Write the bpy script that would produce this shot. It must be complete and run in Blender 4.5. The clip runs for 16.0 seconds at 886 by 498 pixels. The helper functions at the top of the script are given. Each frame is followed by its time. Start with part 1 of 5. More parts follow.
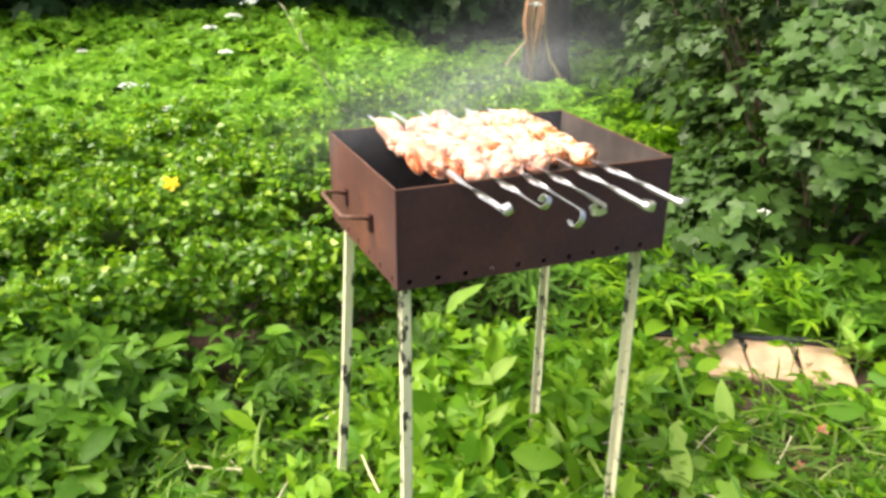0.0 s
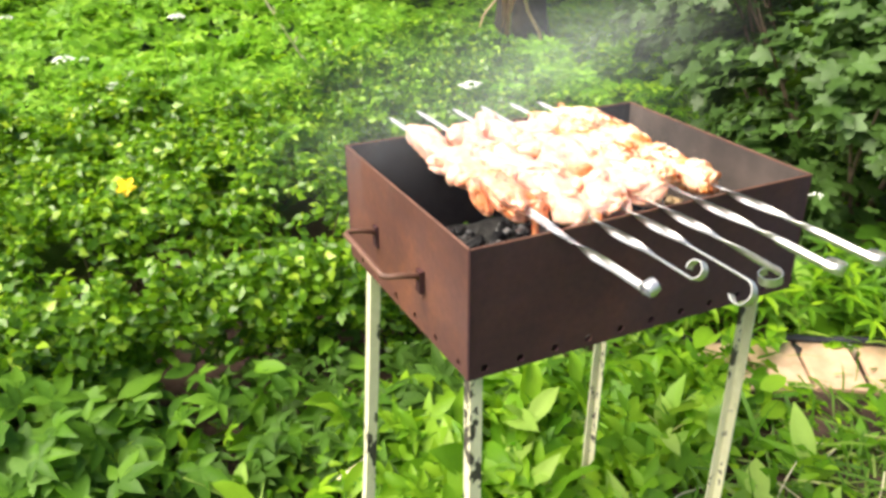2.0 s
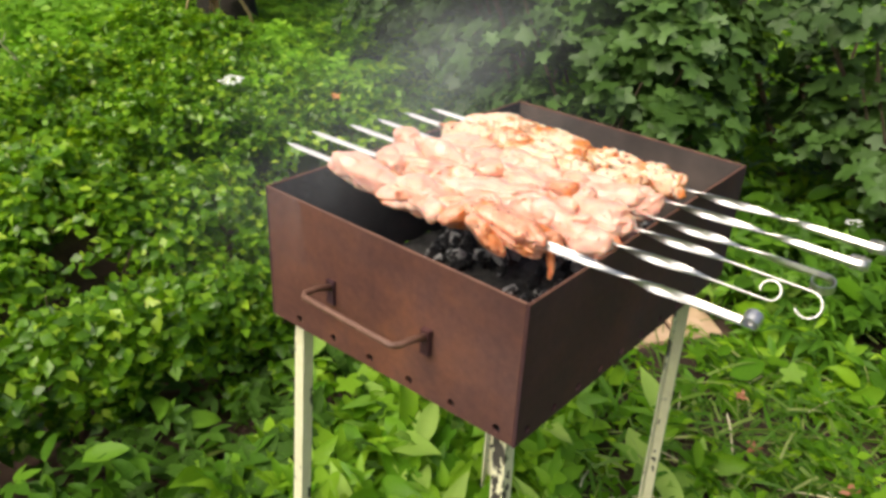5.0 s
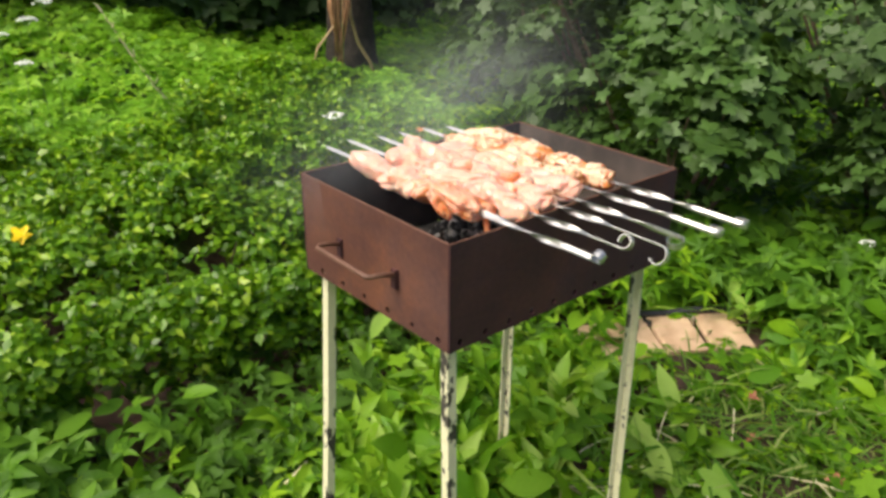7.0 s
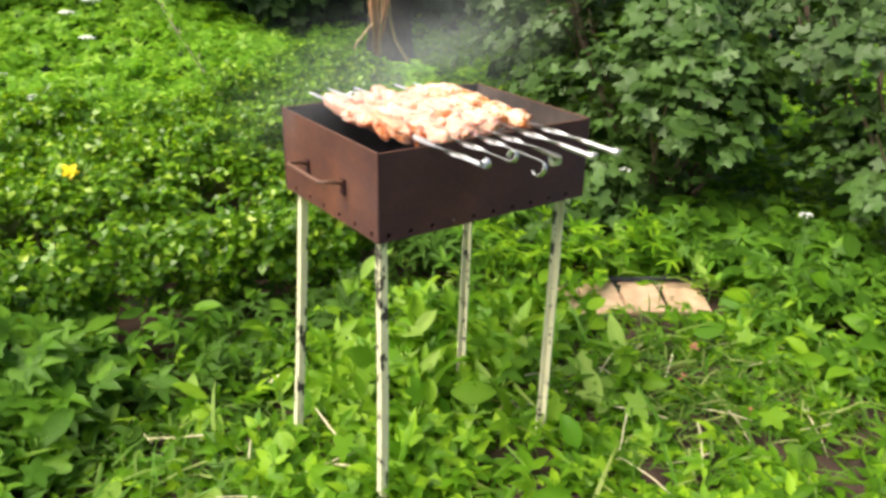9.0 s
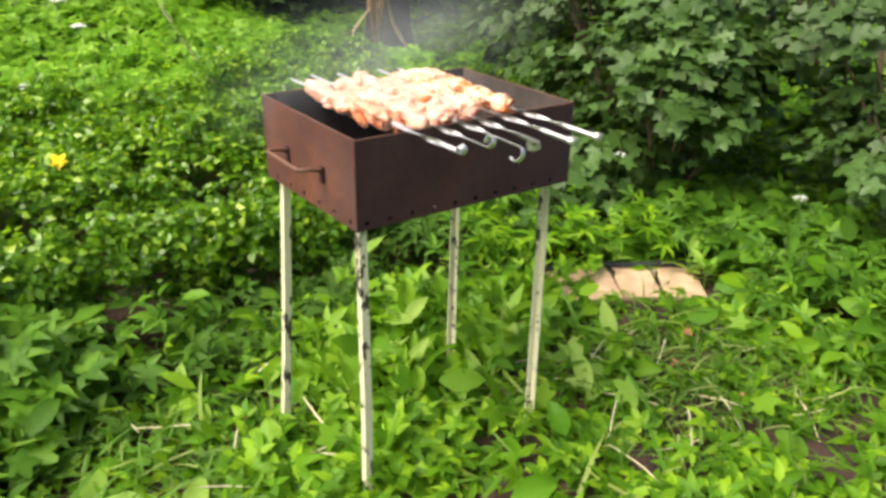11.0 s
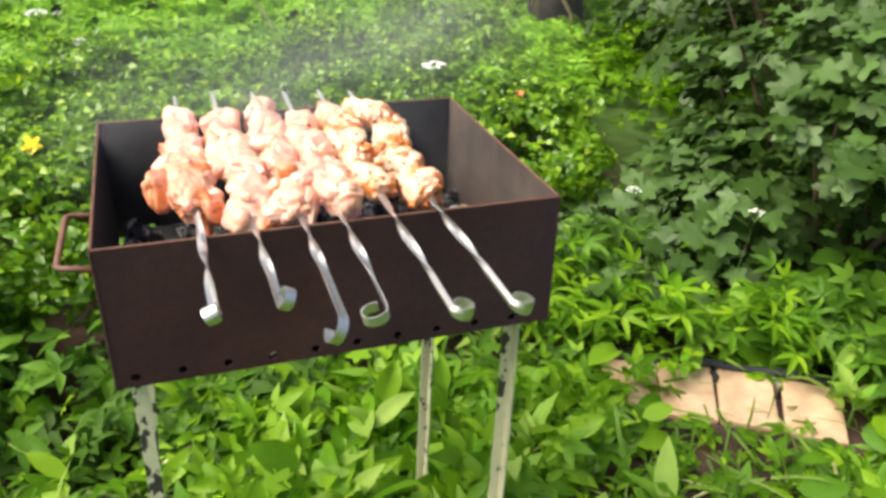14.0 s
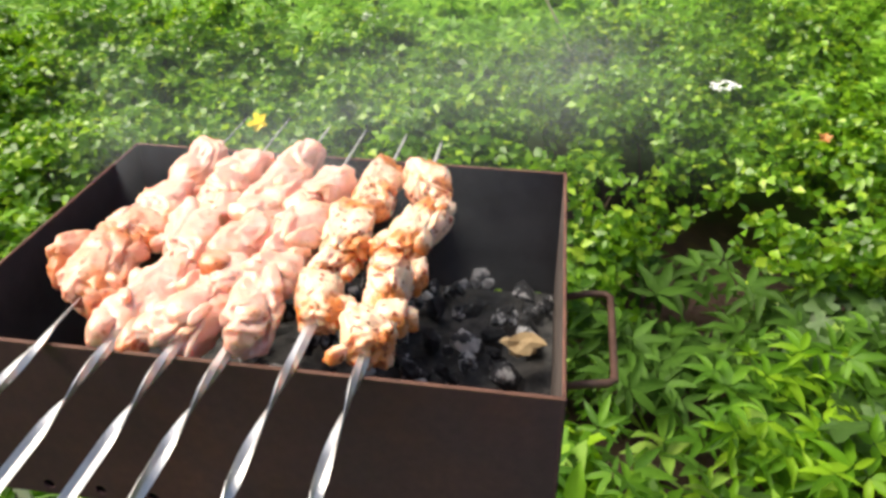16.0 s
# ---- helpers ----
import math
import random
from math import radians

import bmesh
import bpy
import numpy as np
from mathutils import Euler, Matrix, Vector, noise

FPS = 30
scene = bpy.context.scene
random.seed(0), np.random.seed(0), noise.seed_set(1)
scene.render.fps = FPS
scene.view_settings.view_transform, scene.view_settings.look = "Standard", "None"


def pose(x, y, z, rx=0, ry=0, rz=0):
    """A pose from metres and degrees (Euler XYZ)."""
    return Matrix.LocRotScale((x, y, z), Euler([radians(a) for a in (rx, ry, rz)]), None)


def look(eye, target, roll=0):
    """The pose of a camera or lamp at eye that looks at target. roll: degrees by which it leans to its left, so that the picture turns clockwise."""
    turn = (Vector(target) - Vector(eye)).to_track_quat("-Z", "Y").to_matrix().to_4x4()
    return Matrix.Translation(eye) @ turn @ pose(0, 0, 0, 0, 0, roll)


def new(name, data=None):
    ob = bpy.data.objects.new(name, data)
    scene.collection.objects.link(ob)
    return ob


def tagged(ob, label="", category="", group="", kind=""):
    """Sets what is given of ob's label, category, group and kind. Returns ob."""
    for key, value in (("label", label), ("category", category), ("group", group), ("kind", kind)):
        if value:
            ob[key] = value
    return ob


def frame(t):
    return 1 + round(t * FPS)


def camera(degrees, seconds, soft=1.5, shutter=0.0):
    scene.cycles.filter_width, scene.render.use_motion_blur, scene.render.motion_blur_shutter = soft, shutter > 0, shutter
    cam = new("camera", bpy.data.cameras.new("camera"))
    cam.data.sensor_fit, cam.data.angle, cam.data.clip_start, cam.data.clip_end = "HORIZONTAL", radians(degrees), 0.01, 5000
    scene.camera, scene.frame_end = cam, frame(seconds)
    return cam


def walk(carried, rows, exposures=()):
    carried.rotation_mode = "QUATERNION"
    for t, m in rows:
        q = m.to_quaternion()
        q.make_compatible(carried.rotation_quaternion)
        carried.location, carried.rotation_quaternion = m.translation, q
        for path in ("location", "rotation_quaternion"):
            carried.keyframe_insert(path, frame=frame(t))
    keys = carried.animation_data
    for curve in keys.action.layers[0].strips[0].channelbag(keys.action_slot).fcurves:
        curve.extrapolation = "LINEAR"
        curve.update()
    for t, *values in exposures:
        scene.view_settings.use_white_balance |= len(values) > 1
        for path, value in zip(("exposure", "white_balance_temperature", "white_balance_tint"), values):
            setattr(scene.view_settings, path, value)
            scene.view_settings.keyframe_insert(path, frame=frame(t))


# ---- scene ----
cam = camera(58.3, 16.0, soft=3.2)
EXPOSURES = [(0, 0.97), (1, 1.08), (2.5, 0.80), (3.5, 0.2), (6.5, 0.1), (7, 0.18), (8, 0.58), (9, 0.64), (12, 0.64), (13.5, 0.62), (14.7, 0.74), (15.5, 0.60), (16, 0.60)]
PATH = [
    (0, (-0.391, -1.176, 1.279), (0.302, 0.538, 0.516), 0.2),
    (0.5, (-0.282, -1.161, 1.292), (0.371, 0.549, 0.487), -0.5),
    (1, (-0.21, -1.107, 1.279), (0.405, 0.607, 0.452), -1.5),
    (1.5, (-0.267, -0.959, 1.262), (0.405, 0.724, 0.416), -1.1),
    (2, (-0.383, -0.725, 1.276), (0.396, 0.893, 0.395), -0.3),
    (2.5, (-0.381, -0.569, 1.271), (0.464, 1.016, 0.392), -2.4),
    (3, (-0.401, -0.459, 1.271), (0.597, 1.025, 0.377), -2.0),
    (3.5, (-0.515, -0.357, 1.29), (0.706, 0.928, 0.364), -0.1),
    (4, (-0.562, -0.334, 1.275), (0.824, 0.772, 0.348), 2.6),
    (6.5, (-0.6, -0.618, 1.318), (0.656, 0.682, 0.462), 1.9),
    (7, (-0.676, -0.795, 1.335), (0.493, 0.606, 0.515), 0.2),
    (7.5, (-0.813, -0.974, 1.289), (0.358, 0.447, 0.508), 0.9),
    (8, (-0.832, -1.096, 1.301), (0.318, 0.335, 0.509), 2.0),
    (8.5, (-0.739, -1.194, 1.289), (0.347, 0.29, 0.502), 1.8),
    (9, (-0.729, -1.229, 1.298), (0.343, 0.262, 0.505), 1.5),
    (11.5, (-0.622, -1.246, 1.292), (0.424, 0.243, 0.462), 0.7),
    (12, (-0.513, -1.18, 1.264), (0.554, 0.293, 0.432), 1.0),
    (12.5, (-0.423, -1.042, 1.303), (0.71, 0.344, 0.412), 2.8),
    (13, (-0.307, -0.938, 1.295), (0.813, 0.436, 0.369), 3.9),
    (13.5, (-0.063, -0.868, 1.289), (0.765, 0.691, 0.349), 2.3),
    (14, (0.11, -0.812, 1.277), (0.695, 0.854, 0.337), 1.9),
    (14.5, (0.223, -0.685, 1.288), (0.667, 1.006, 0.317), 3.2),
    (15, (0.309, -0.611, 1.282), (0.565, 1.112, 0.298), 3.7),
    (15.5, (0.486, -0.559, 1.281), (0.411, 1.173, 0.285), 0.3),
    (16, (0.525, -0.476, 1.279), (0.266, 1.23, 0.268), 0.4),
]
walk(cam, [(t, look(eye, target, roll)) for t, eye, target, roll in PATH], EXPOSURES)

# ---- world, sun ----
world = bpy.data.worlds.new("world")
scene.world = world
world.use_nodes = True
wn = world.node_tree.nodes
sky = wn.new("ShaderNodeTexSky")
sky.sky_type = "NISHITA"
sky.sun_disc = False
sky.dust_density = 6.0
sky.air_density = 1.0
SUN_FROM = Vector((-0.58, 0.05, 0.81)).normalized()
sky.sun_elevation = math.asin(SUN_FROM.z)
sky.sun_rotation = math.atan2(SUN_FROM.x, SUN_FROM.y)
wn["Background"].inputs["Strength"].default_value = 0.125
world.node_tree.links.new(sky.outputs["Color"], wn["Background"].inputs["Color"])
sun = new("sun", bpy.data.lights.new("sun", "SUN"))
sun.data.energy = 3.7
sun.data.angle = radians(46.0)
sun.data.color = (1.0, 0.93, 0.78)
sun.matrix_world = look(SUN_FROM * 20, (0, 0, 0))


# ---- materials ----
def material(name):
    mat = bpy.data.materials.new(name)
    mat.use_nodes = True
    nt = mat.node_tree
    return mat, nt.nodes, nt.links, nt.nodes["Principled BSDF"]


def ramp(nodes, stops):
    r = nodes.new("ShaderNodeValToRGB")
    el = r.color_ramp.elements
    el[0].position, el[0].color = stops[0][0], (*stops[0][1], 1)
    el[1].position, el[1].color = stops[-1][0], (*stops[-1][1], 1)
    for p, c in stops[1:-1]:
        e = el.new(p)
        e.color = (*c, 1)
    return r


def noise_node(nodes, links, scale, detail=4, rough=0.55, coord="Object"):
    tc = nodes.new("ShaderNodeTexCoord")
    n = nodes.new("ShaderNodeTexNoise")
    n.inputs["Scale"].default_value, n.inputs["Detail"].default_value = scale, detail
    n.inputs["Roughness"].default_value = rough
    links.new(tc.outputs[coord], n.inputs["Vector"])
    return n


def bump(nodes, links, height, bsdf, strength, dist):
    b = nodes.new("ShaderNodeBump")
    b.inputs["Strength"].default_value, b.inputs["Distance"].default_value = strength, dist
    links.new(height, b.inputs["Height"])
    links.new(b.outputs["Normal"], bsdf.inputs["Normal"])


def mix(nodes, links, fac, a, b, mode="MIX"):
    m = nodes.new("ShaderNodeMix")
    m.data_type, m.blend_type = "RGBA", mode
    for sock, v in ((m.inputs[0], fac), (m.inputs[6], a), (m.inputs[7], b)):
        if hasattr(v, "is_output"):
            links.new(v, sock)
        elif isinstance(v, tuple):
            sock.default_value = (*v, 1)
        else:
            sock.default_value = v
    return m.outputs[2]


def leaf_mat(name, stops, rough=0.45, through_light=0.35, patch=6.0, single=False, shine=0.5, vary=0.25):
    """Leaf: colour by the leaf, patches over the plant, light shining through."""
    mat, nodes, links, bsdf = material(name)
    if single:
        src = nodes.new("ShaderNodeObjectInfo").outputs["Random"]
    else:
        src = nodes.new("ShaderNodeNewGeometry").outputs["Random Per Island"]
    r = ramp(nodes, stops)
    links.new(src, r.inputs[0])
    n = noise_node(nodes, links, patch, 3)
    spread = nodes.new("ShaderNodeMapRange")
    spread.inputs[1].default_value, spread.inputs[2].default_value = 0.5 - 0.125 / vary, 0.5 + 0.125 / vary
    links.new(n.outputs[0], spread.inputs[0])
    v = min(0.55, vary)
    hue = mix(nodes, links, spread.outputs[0] if vary > 0.25 else n.outputs[0], (1 - v, 1 - 0.7 * v, 1 - v), (1 + v, 1 + 0.8 * v, 1 + 0.5 * v))
    col = mix(nodes, links, 1.0, r.outputs[0], hue, "MULTIPLY")
    fine = noise_node(nodes, links, 160, 2)
    col2 = mix(nodes, links, 0.25, col, mix(nodes, links, fine.outputs[0], (0.02, 0.05, 0.01), (0.2, 0.34, 0.03)))
    links.new(col2, bsdf.inputs["Base Color"])
    bsdf.inputs["Specular IOR Level"].default_value = shine
    bsdf.inputs["Roughness"].default_value = rough
    bump(nodes, links, fine.outputs[0], bsdf, 0.35, 0.002)
    tr = nodes.new("ShaderNodeBsdfTranslucent")
    links.new(mix(nodes, links, 1.0, col2, (1.45, 1.4, 0.5), "MULTIPLY"), tr.inputs["Color"])
    ms = nodes.new("ShaderNodeMixShader")
    ms.inputs[0].default_value = through_light
    links.new(bsdf.outputs[0], ms.inputs[1])
    links.new(tr.outputs[0], ms.inputs[2])
    links.new(ms.outputs[0], nodes["Material Output"].inputs["Surface"])
    return mat


def simple_mat(name, a, b, scale, rough, metal=0.0, bump_s=0.3, bump_d=0.003, detail=5):
    mat, nodes, links, bsdf = material(name)
    n = noise_node(nodes, links, scale, detail)
    r = ramp(nodes, [(0.3, a), (0.7, b)])
    links.new(n.outputs[0], r.inputs[0])
    links.new(r.outputs[0], bsdf.inputs["Base Color"])
    bsdf.inputs["Roughness"].default_value, bsdf.inputs["Metallic"].default_value = rough, metal
    if bump_s:
        bump(nodes, links, n.outputs[0], bsdf, bump_s, bump_d)
    return mat


LEAF_BUSH = leaf_mat("bush_leaf", [(0.0, (0.042, 0.130, 0.005)), (0.5, (0.125, 0.290, 0.010)), (0.85, (0.27, 0.48, 0.02)), (1.0, (0.48, 0.64, 0.06))], 0.29, 0.4, shine=0.42)
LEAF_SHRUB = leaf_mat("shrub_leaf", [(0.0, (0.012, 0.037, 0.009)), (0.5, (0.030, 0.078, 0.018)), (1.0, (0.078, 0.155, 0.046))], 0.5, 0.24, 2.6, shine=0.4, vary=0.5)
LEAF_MEADOW = leaf_mat("meadow_leaf", [(0.0, (0.11, 0.27, 0.012)), (0.6, (0.21, 0.46, 0.022)), (1.0, (0.36, 0.60, 0.06))], 0.42, 0.42, 2.0, shine=0.25)
LEAF_WEED = leaf_mat("weed_leaf", [(0.0, (0.042, 0.130, 0.004)), (0.6, (0.130, 0.315, 0.008)), (1.0, (0.36, 0.58, 0.025))], 0.4, 0.45, 4.0, shine=0.18)
LEAF_DOCK = leaf_mat("dock_leaf", [(0.0, (0.20, 0.41, 0.04)), (1.0, (0.44, 0.60, 0.14))], 0.6, 0.4, 9.0, single=True, shine=0.25)
LEAF_BROAD = leaf_mat("broad_weed_leaf", [(0.0, (0.09, 0.26, 0.009)), (1.0, (0.32, 0.54, 0.03))], 0.4, 0.45, 5.0, shine=0.22)
LEAF_GRASS = leaf_mat("grass_blade", [(0.0, (0.06, 0.19, 0.01)), (0.75, (0.15, 0.31, 0.025)), (1.0, (0.36, 0.42, 0.12))], 0.45, 0.4, 5.0, shine=0.25)
# leaf of the hedge and other far plants; their shade is put into the colour
LEAF_FAR_SHADED = leaf_mat("far_leaf_shaded", [(0.0, (0.013, 0.036, 0.011)), (1.0, (0.042, 0.092, 0.028))], 0.55, 0.25, 1.5)
LEAF_YELLOW = simple_mat("yellow_leaf", (0.88, 0.60, 0.008), (0.95, 0.74, 0.02), 60, 0.45, bump_s=0.2)
LEAF_ORANGE = simple_mat("orange_leaf", (0.30, 0.10, 0.02), (0.48, 0.21, 0.05), 60, 0.5, bump_s=0.2)
PETAL = simple_mat("white_petal", (0.75, 0.78, 0.7), (0.88, 0.88, 0.82), 90, 0.6, bump_s=0.1)
STEM = simple_mat("green_stem", (0.07, 0.15, 0.03), (0.14, 0.24, 0.06), 60, 0.5, bump_s=0.2)
STRAW_RED = simple_mat("reddish_straw", (0.30, 0.14, 0.06), (0.50, 0.29, 0.15), 50, 0.75, bump_s=0.3)
TWIG = simple_mat("brown_twig", (0.07, 0.045, 0.03), (0.16, 0.11, 0.07), 70, 0.8, bump_s=0.5)
STRAW = simple_mat("dry_straw", (0.42, 0.28, 0.13), (0.62, 0.46, 0.26), 50, 0.7, bump_s=0.3)
DRYSTEM = simple_mat("dry_stem", (0.56, 0.50, 0.28), (0.76, 0.69, 0.46), 50, 0.65, bump_s=0.3)
BARK = simple_mat("bark", (0.014, 0.011, 0.009), (0.05, 0.038, 0.03), 14, 0.9, bump_s=0.9, bump_d=0.02)
STEEL = simple_mat("steel", (0.64, 0.62, 0.60), (0.80, 0.78, 0.75), 60, 0.42, metal=1.0, bump_s=0.25, bump_d=0.001)


def soil_mat():
    """Bare dark soil under the plants, turning to mossy turf farther out."""
    mat, nodes, links, bsdf = material("soil")
    n = noise_node(nodes, links, 9, 8, 0.65)
    r = ramp(nodes, [(0.25, (0.024, 0.014, 0.010)), (0.55, (0.066, 0.035, 0.025)), (0.8, (0.14, 0.08, 0.055))])
    links.new(n.outputs[0], r.inputs[0])
    g = noise_node(nodes, links, 6, 8, 0.7)
    turf = ramp(nodes, [(0.3, (0.035, 0.06, 0.012)), (0.55, (0.07, 0.14, 0.02)), (0.8, (0.14, 0.22, 0.04))])
    links.new(g.outputs[0], turf.inputs[0])
    tc = nodes.new("ShaderNodeTexCoord")
    dist = nodes.new("ShaderNodeVectorMath")
    dist.operation = "DISTANCE"
    dist.inputs[1].default_value = (0.6, 0.6, 0)
    links.new(tc.outputs["Object"], dist.inputs[0])
    big = noise_node(nodes, links, 1.3, 4)
    wob = nodes.new("ShaderNodeMath")
    wob.operation = "MULTIPLY_ADD"
    wob.inputs[1].default_value = 1.6
    links.new(big.outputs[0], wob.inputs[0])
    links.new(dist.outputs["Value"], wob.inputs[2])
    edge = nodes.new("ShaderNodeMapRange")
    edge.inputs[1].default_value, edge.inputs[2].default_value = 2.3, 3.0
    links.new(wob.outputs[0], edge.inputs[0])
    links.new(mix(nodes, links, edge.outputs[0], r.outputs[0], turf.outputs[0]), bsdf.inputs["Base Color"])
    bsdf.inputs["Roughness"].default_value = 0.95
    f = noise_node(nodes, links, 60, 6, 0.7)
    bump(nodes, links, f.outputs[0], bsdf, 0.9, 0.012)
    return mat


def rust_mat(name, stops, grey):
    """Brown oxidised sheet steel: reddish rust, darker stains, scratches."""
    mat, nodes, links, bsdf = material(name)
    n = noise_node(nodes, links, 7, 6, 0.6)
    r = ramp(nodes, stops)
    links.new(n.outputs[0], r.inputs[0])
    f = noise_node(nodes, links, 85, 5, 0.7)
    fr = ramp(nodes, [(0.35, (0.86, 0.86, 0.88)), (0.65, (1.12, 1.1, 1.08))])
    links.new(f.outputs[0], fr.inputs[0])
    w = noise_node(nodes, links, 3.2, 5, 0.6)
    wr = ramp(nodes, [(0.44, (0, 0, 0)), (0.64, (0.55, 0.55, 0.55))])
    links.new(w.outputs[0], wr.inputs[0])
    worn = mix(nodes, links, wr.outputs[0], r.outputs[0], grey)
    col = mix(nodes, links, 1.0, worn, fr.outputs[0], "MULTIPLY")
    links.new(col, bsdf.inputs["Base Color"])
    rr = nodes.new("ShaderNodeMapRange")
    rr.inputs[3].default_value, rr.inputs[4].default_value = 0.62, 0.85
    bsdf.inputs["Specular IOR Level"].default_value = 0.3
    links.new(n.outputs[0], rr.inputs[0])
    links.new(rr.outputs[0], bsdf.inputs["Roughness"])
    bsdf.inputs["Metallic"].default_value = 0.0
    bump(nodes, links, f.outputs[0], bsdf, 0.25, 0.001)
    return mat


def soot_mat():
    mat, nodes, links, bsdf = material("sooty_steel")
    n = noise_node(nodes, links, 11, 6, 0.65)
    r = ramp(nodes, [(0.3, (0.017, 0.016, 0.020)), (0.6, (0.042, 0.038, 0.044)), (0.85, (0.090, 0.070, 0.064))])
    links.new(n.outputs[0], r.inputs[0])
    links.new(r.outputs[0], bsdf.inputs["Base Color"])
    bsdf.inputs["Roughness"].default_value = 0.7
    bump(nodes, links, n.outputs[0], bsdf, 0.3, 0.002)
    return mat


def peeling_paint(name, bare_top):
    """Cream paint flaking off steel; bare_top: how much more is gone near the upper end."""
    mat, nodes, links, bsdf = material(name)
    n = noise_node(nodes, links, 1.0, 4, 0.6)
    mp = nodes.new("ShaderNodeMapping")
    mp.inputs["Scale"].default_value = (40, 40, 21)
    links.new(nodes["Texture Coordinate"].outputs["Object"], mp.inputs["Vector"])
    links.new(mp.outputs[0], n.inputs["Vector"])
    m = ramp(nodes, [(0.575, (0, 0, 0)), (0.595, (1, 1, 1))])
    sep = nodes.new("ShaderNodeSeparateXYZ")
    links.new(nodes["Texture Coordinate"].outputs["Object"], sep.inputs[0])
    worn = nodes.new("ShaderNodeMapRange")
    worn.inputs[1].default_value, worn.inputs[2].default_value = 0.45, 0.66
    worn.inputs[3].default_value, worn.inputs[4].default_value = 0.25 * bare_top, bare_top
    links.new(sep.outputs["Z"], worn.inputs[0])
    more = nodes.new("ShaderNodeMath")
    links.new(n.outputs[0], more.inputs[0])
    links.new(worn.outputs[0], more.inputs[1])
    links.new(more.outputs[0], m.inputs[0])
    d = noise_node(nodes, links, 90, 4)
    paint = mix(nodes, links, d.outputs[0], (0.62, 0.58, 0.36), (0.80, 0.77, 0.56))
    bare = mix(nodes, links, d.outputs[0], (0.02, 0.018, 0.02), (0.10, 0.085, 0.075))
    links.new(mix(nodes, links, m.outputs[0], paint, bare), bsdf.inputs["Base Color"])
    bsdf.inputs["Roughness"].default_value = 0.5
    inv = nodes.new("ShaderNodeInvert")
    links.new(m.outputs[0], inv.inputs["Color"])
    bump(nodes, links, inv.outputs[0], bsdf, 0.5, 0.001)
    return mat


def meat_mat(name, stops, warm, warm_at, spots, lo, hi):
    """Grilled meat: pale flesh, warm browned patches, dark spots, browned ridges, shade painted into the creases."""
    mat, nodes, links, bsdf = material(name)
    n = noise_node(nodes, links, 28, 5, 0.6)
    r = ramp(nodes, stops)
    links.new(n.outputs[0], r.inputs[0])
    s = noise_node(nodes, links, 115, 4, 0.6)
    sr = ramp(nodes, [(lo, (0, 0, 0)), (hi, (1, 1, 1))])
    links.new(s.outputs[0], sr.inputs[0])
    p = noise_node(nodes, links, 17, 4, 0.55)
    pr = ramp(nodes, [(warm_at, (0, 0, 0)), (warm_at + 0.12, (0.95, 0.95, 0.95))])
    links.new(p.outputs[0], pr.inputs[0])
    point = nodes.new("ShaderNodeNewGeometry").outputs["Pointiness"]
    er = ramp(nodes, [(0.53, (0, 0, 0)), (0.60, (0.6, 0.6, 0.6))])
    links.new(point, er.inputs[0])
    base = mix(nodes, links, pr.outputs[0], r.outputs[0], warm)
    base = mix(nodes, links, er.outputs[0], base, warm)
    # hollows take the browned colour too, as painted shade
    crease_shade = ramp(nodes, [(0.40, (0.55, 0.55, 0.55)), (0.47, (0, 0, 0))])
    links.new(point, crease_shade.inputs[0])
    base = mix(nodes, links, crease_shade.outputs[0], base, warm)
    links.new(mix(nodes, links, sr.outputs[0], base, spots), bsdf.inputs["Base Color"])
    bsdf.inputs["Roughness"].default_value = 0.30
    bsdf.inputs["Specular IOR Level"].default_value = 0.6
    bsdf.inputs["Subsurface Weight"].default_value = 0.65
    bsdf.inputs["Subsurface Radius"].default_value = (0.012, 0.005, 0.003)
    bsdf.inputs["Subsurface Scale"].default_value = 0.8
    f = noise_node(nodes, links, 130, 4, 0.6)
    bump(nodes, links, f.outputs[0], bsdf, 0.4, 0.003)
    return mat


def coal_mat():
    mat, nodes, links, bsdf = material("charcoal")
    n = noise_node(nodes, links, 35, 6, 0.65)
    rnd = nodes.new("ShaderNodeObjectInfo")
    r = ramp(nodes, [(0.44, (0.012, 0.012, 0.015)), (0.56, (0.05, 0.05, 0.056)), (0.64, (0.50, 0.49, 0.49))])
    add = nodes.new("ShaderNodeMath")
    add.operation = "MULTIPLY_ADD"
    add.inputs[1].default_value, add.inputs[2].default_value = 0.22, -0.08
    links.new(rnd.outputs["Random"], add.inputs[0])
    plus = nodes.new("ShaderNodeMath")
    links.new(n.outputs[0], plus.inputs[0])
    links.new(add.outputs[0], plus.inputs[1])
    links.new(plus.outputs[0], r.inputs[0])
    links.new(r.outputs[0], bsdf.inputs["Base Color"])
    bsdf.inputs["Roughness"].default_value = 0.8
    bump(nodes, links, n.outputs[0], bsdf, 0.8, 0.004)
    return mat


RUST_EDGE = simple_mat("rust_edge", (0.085, 0.036, 0.025), (0.16, 0.068, 0.042), 40, 0.7, bump_s=0.3)
SOIL, SOOT, COAL = soil_mat(), soot_mat(), coal_mat()
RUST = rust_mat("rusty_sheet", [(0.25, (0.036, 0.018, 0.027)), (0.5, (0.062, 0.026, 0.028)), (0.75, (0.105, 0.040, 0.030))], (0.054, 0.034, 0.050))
# sides: redder rust, also lighter to carry the sun falling from the left
RUST_SIDE_LIT = rust_mat("red_rusty_sheet_lit", [(0.25, (0.050, 0.023, 0.025)), (0.5, (0.108, 0.044, 0.031)), (0.75, (0.22, 0.082, 0.038))], (0.080, 0.050, 0.056))
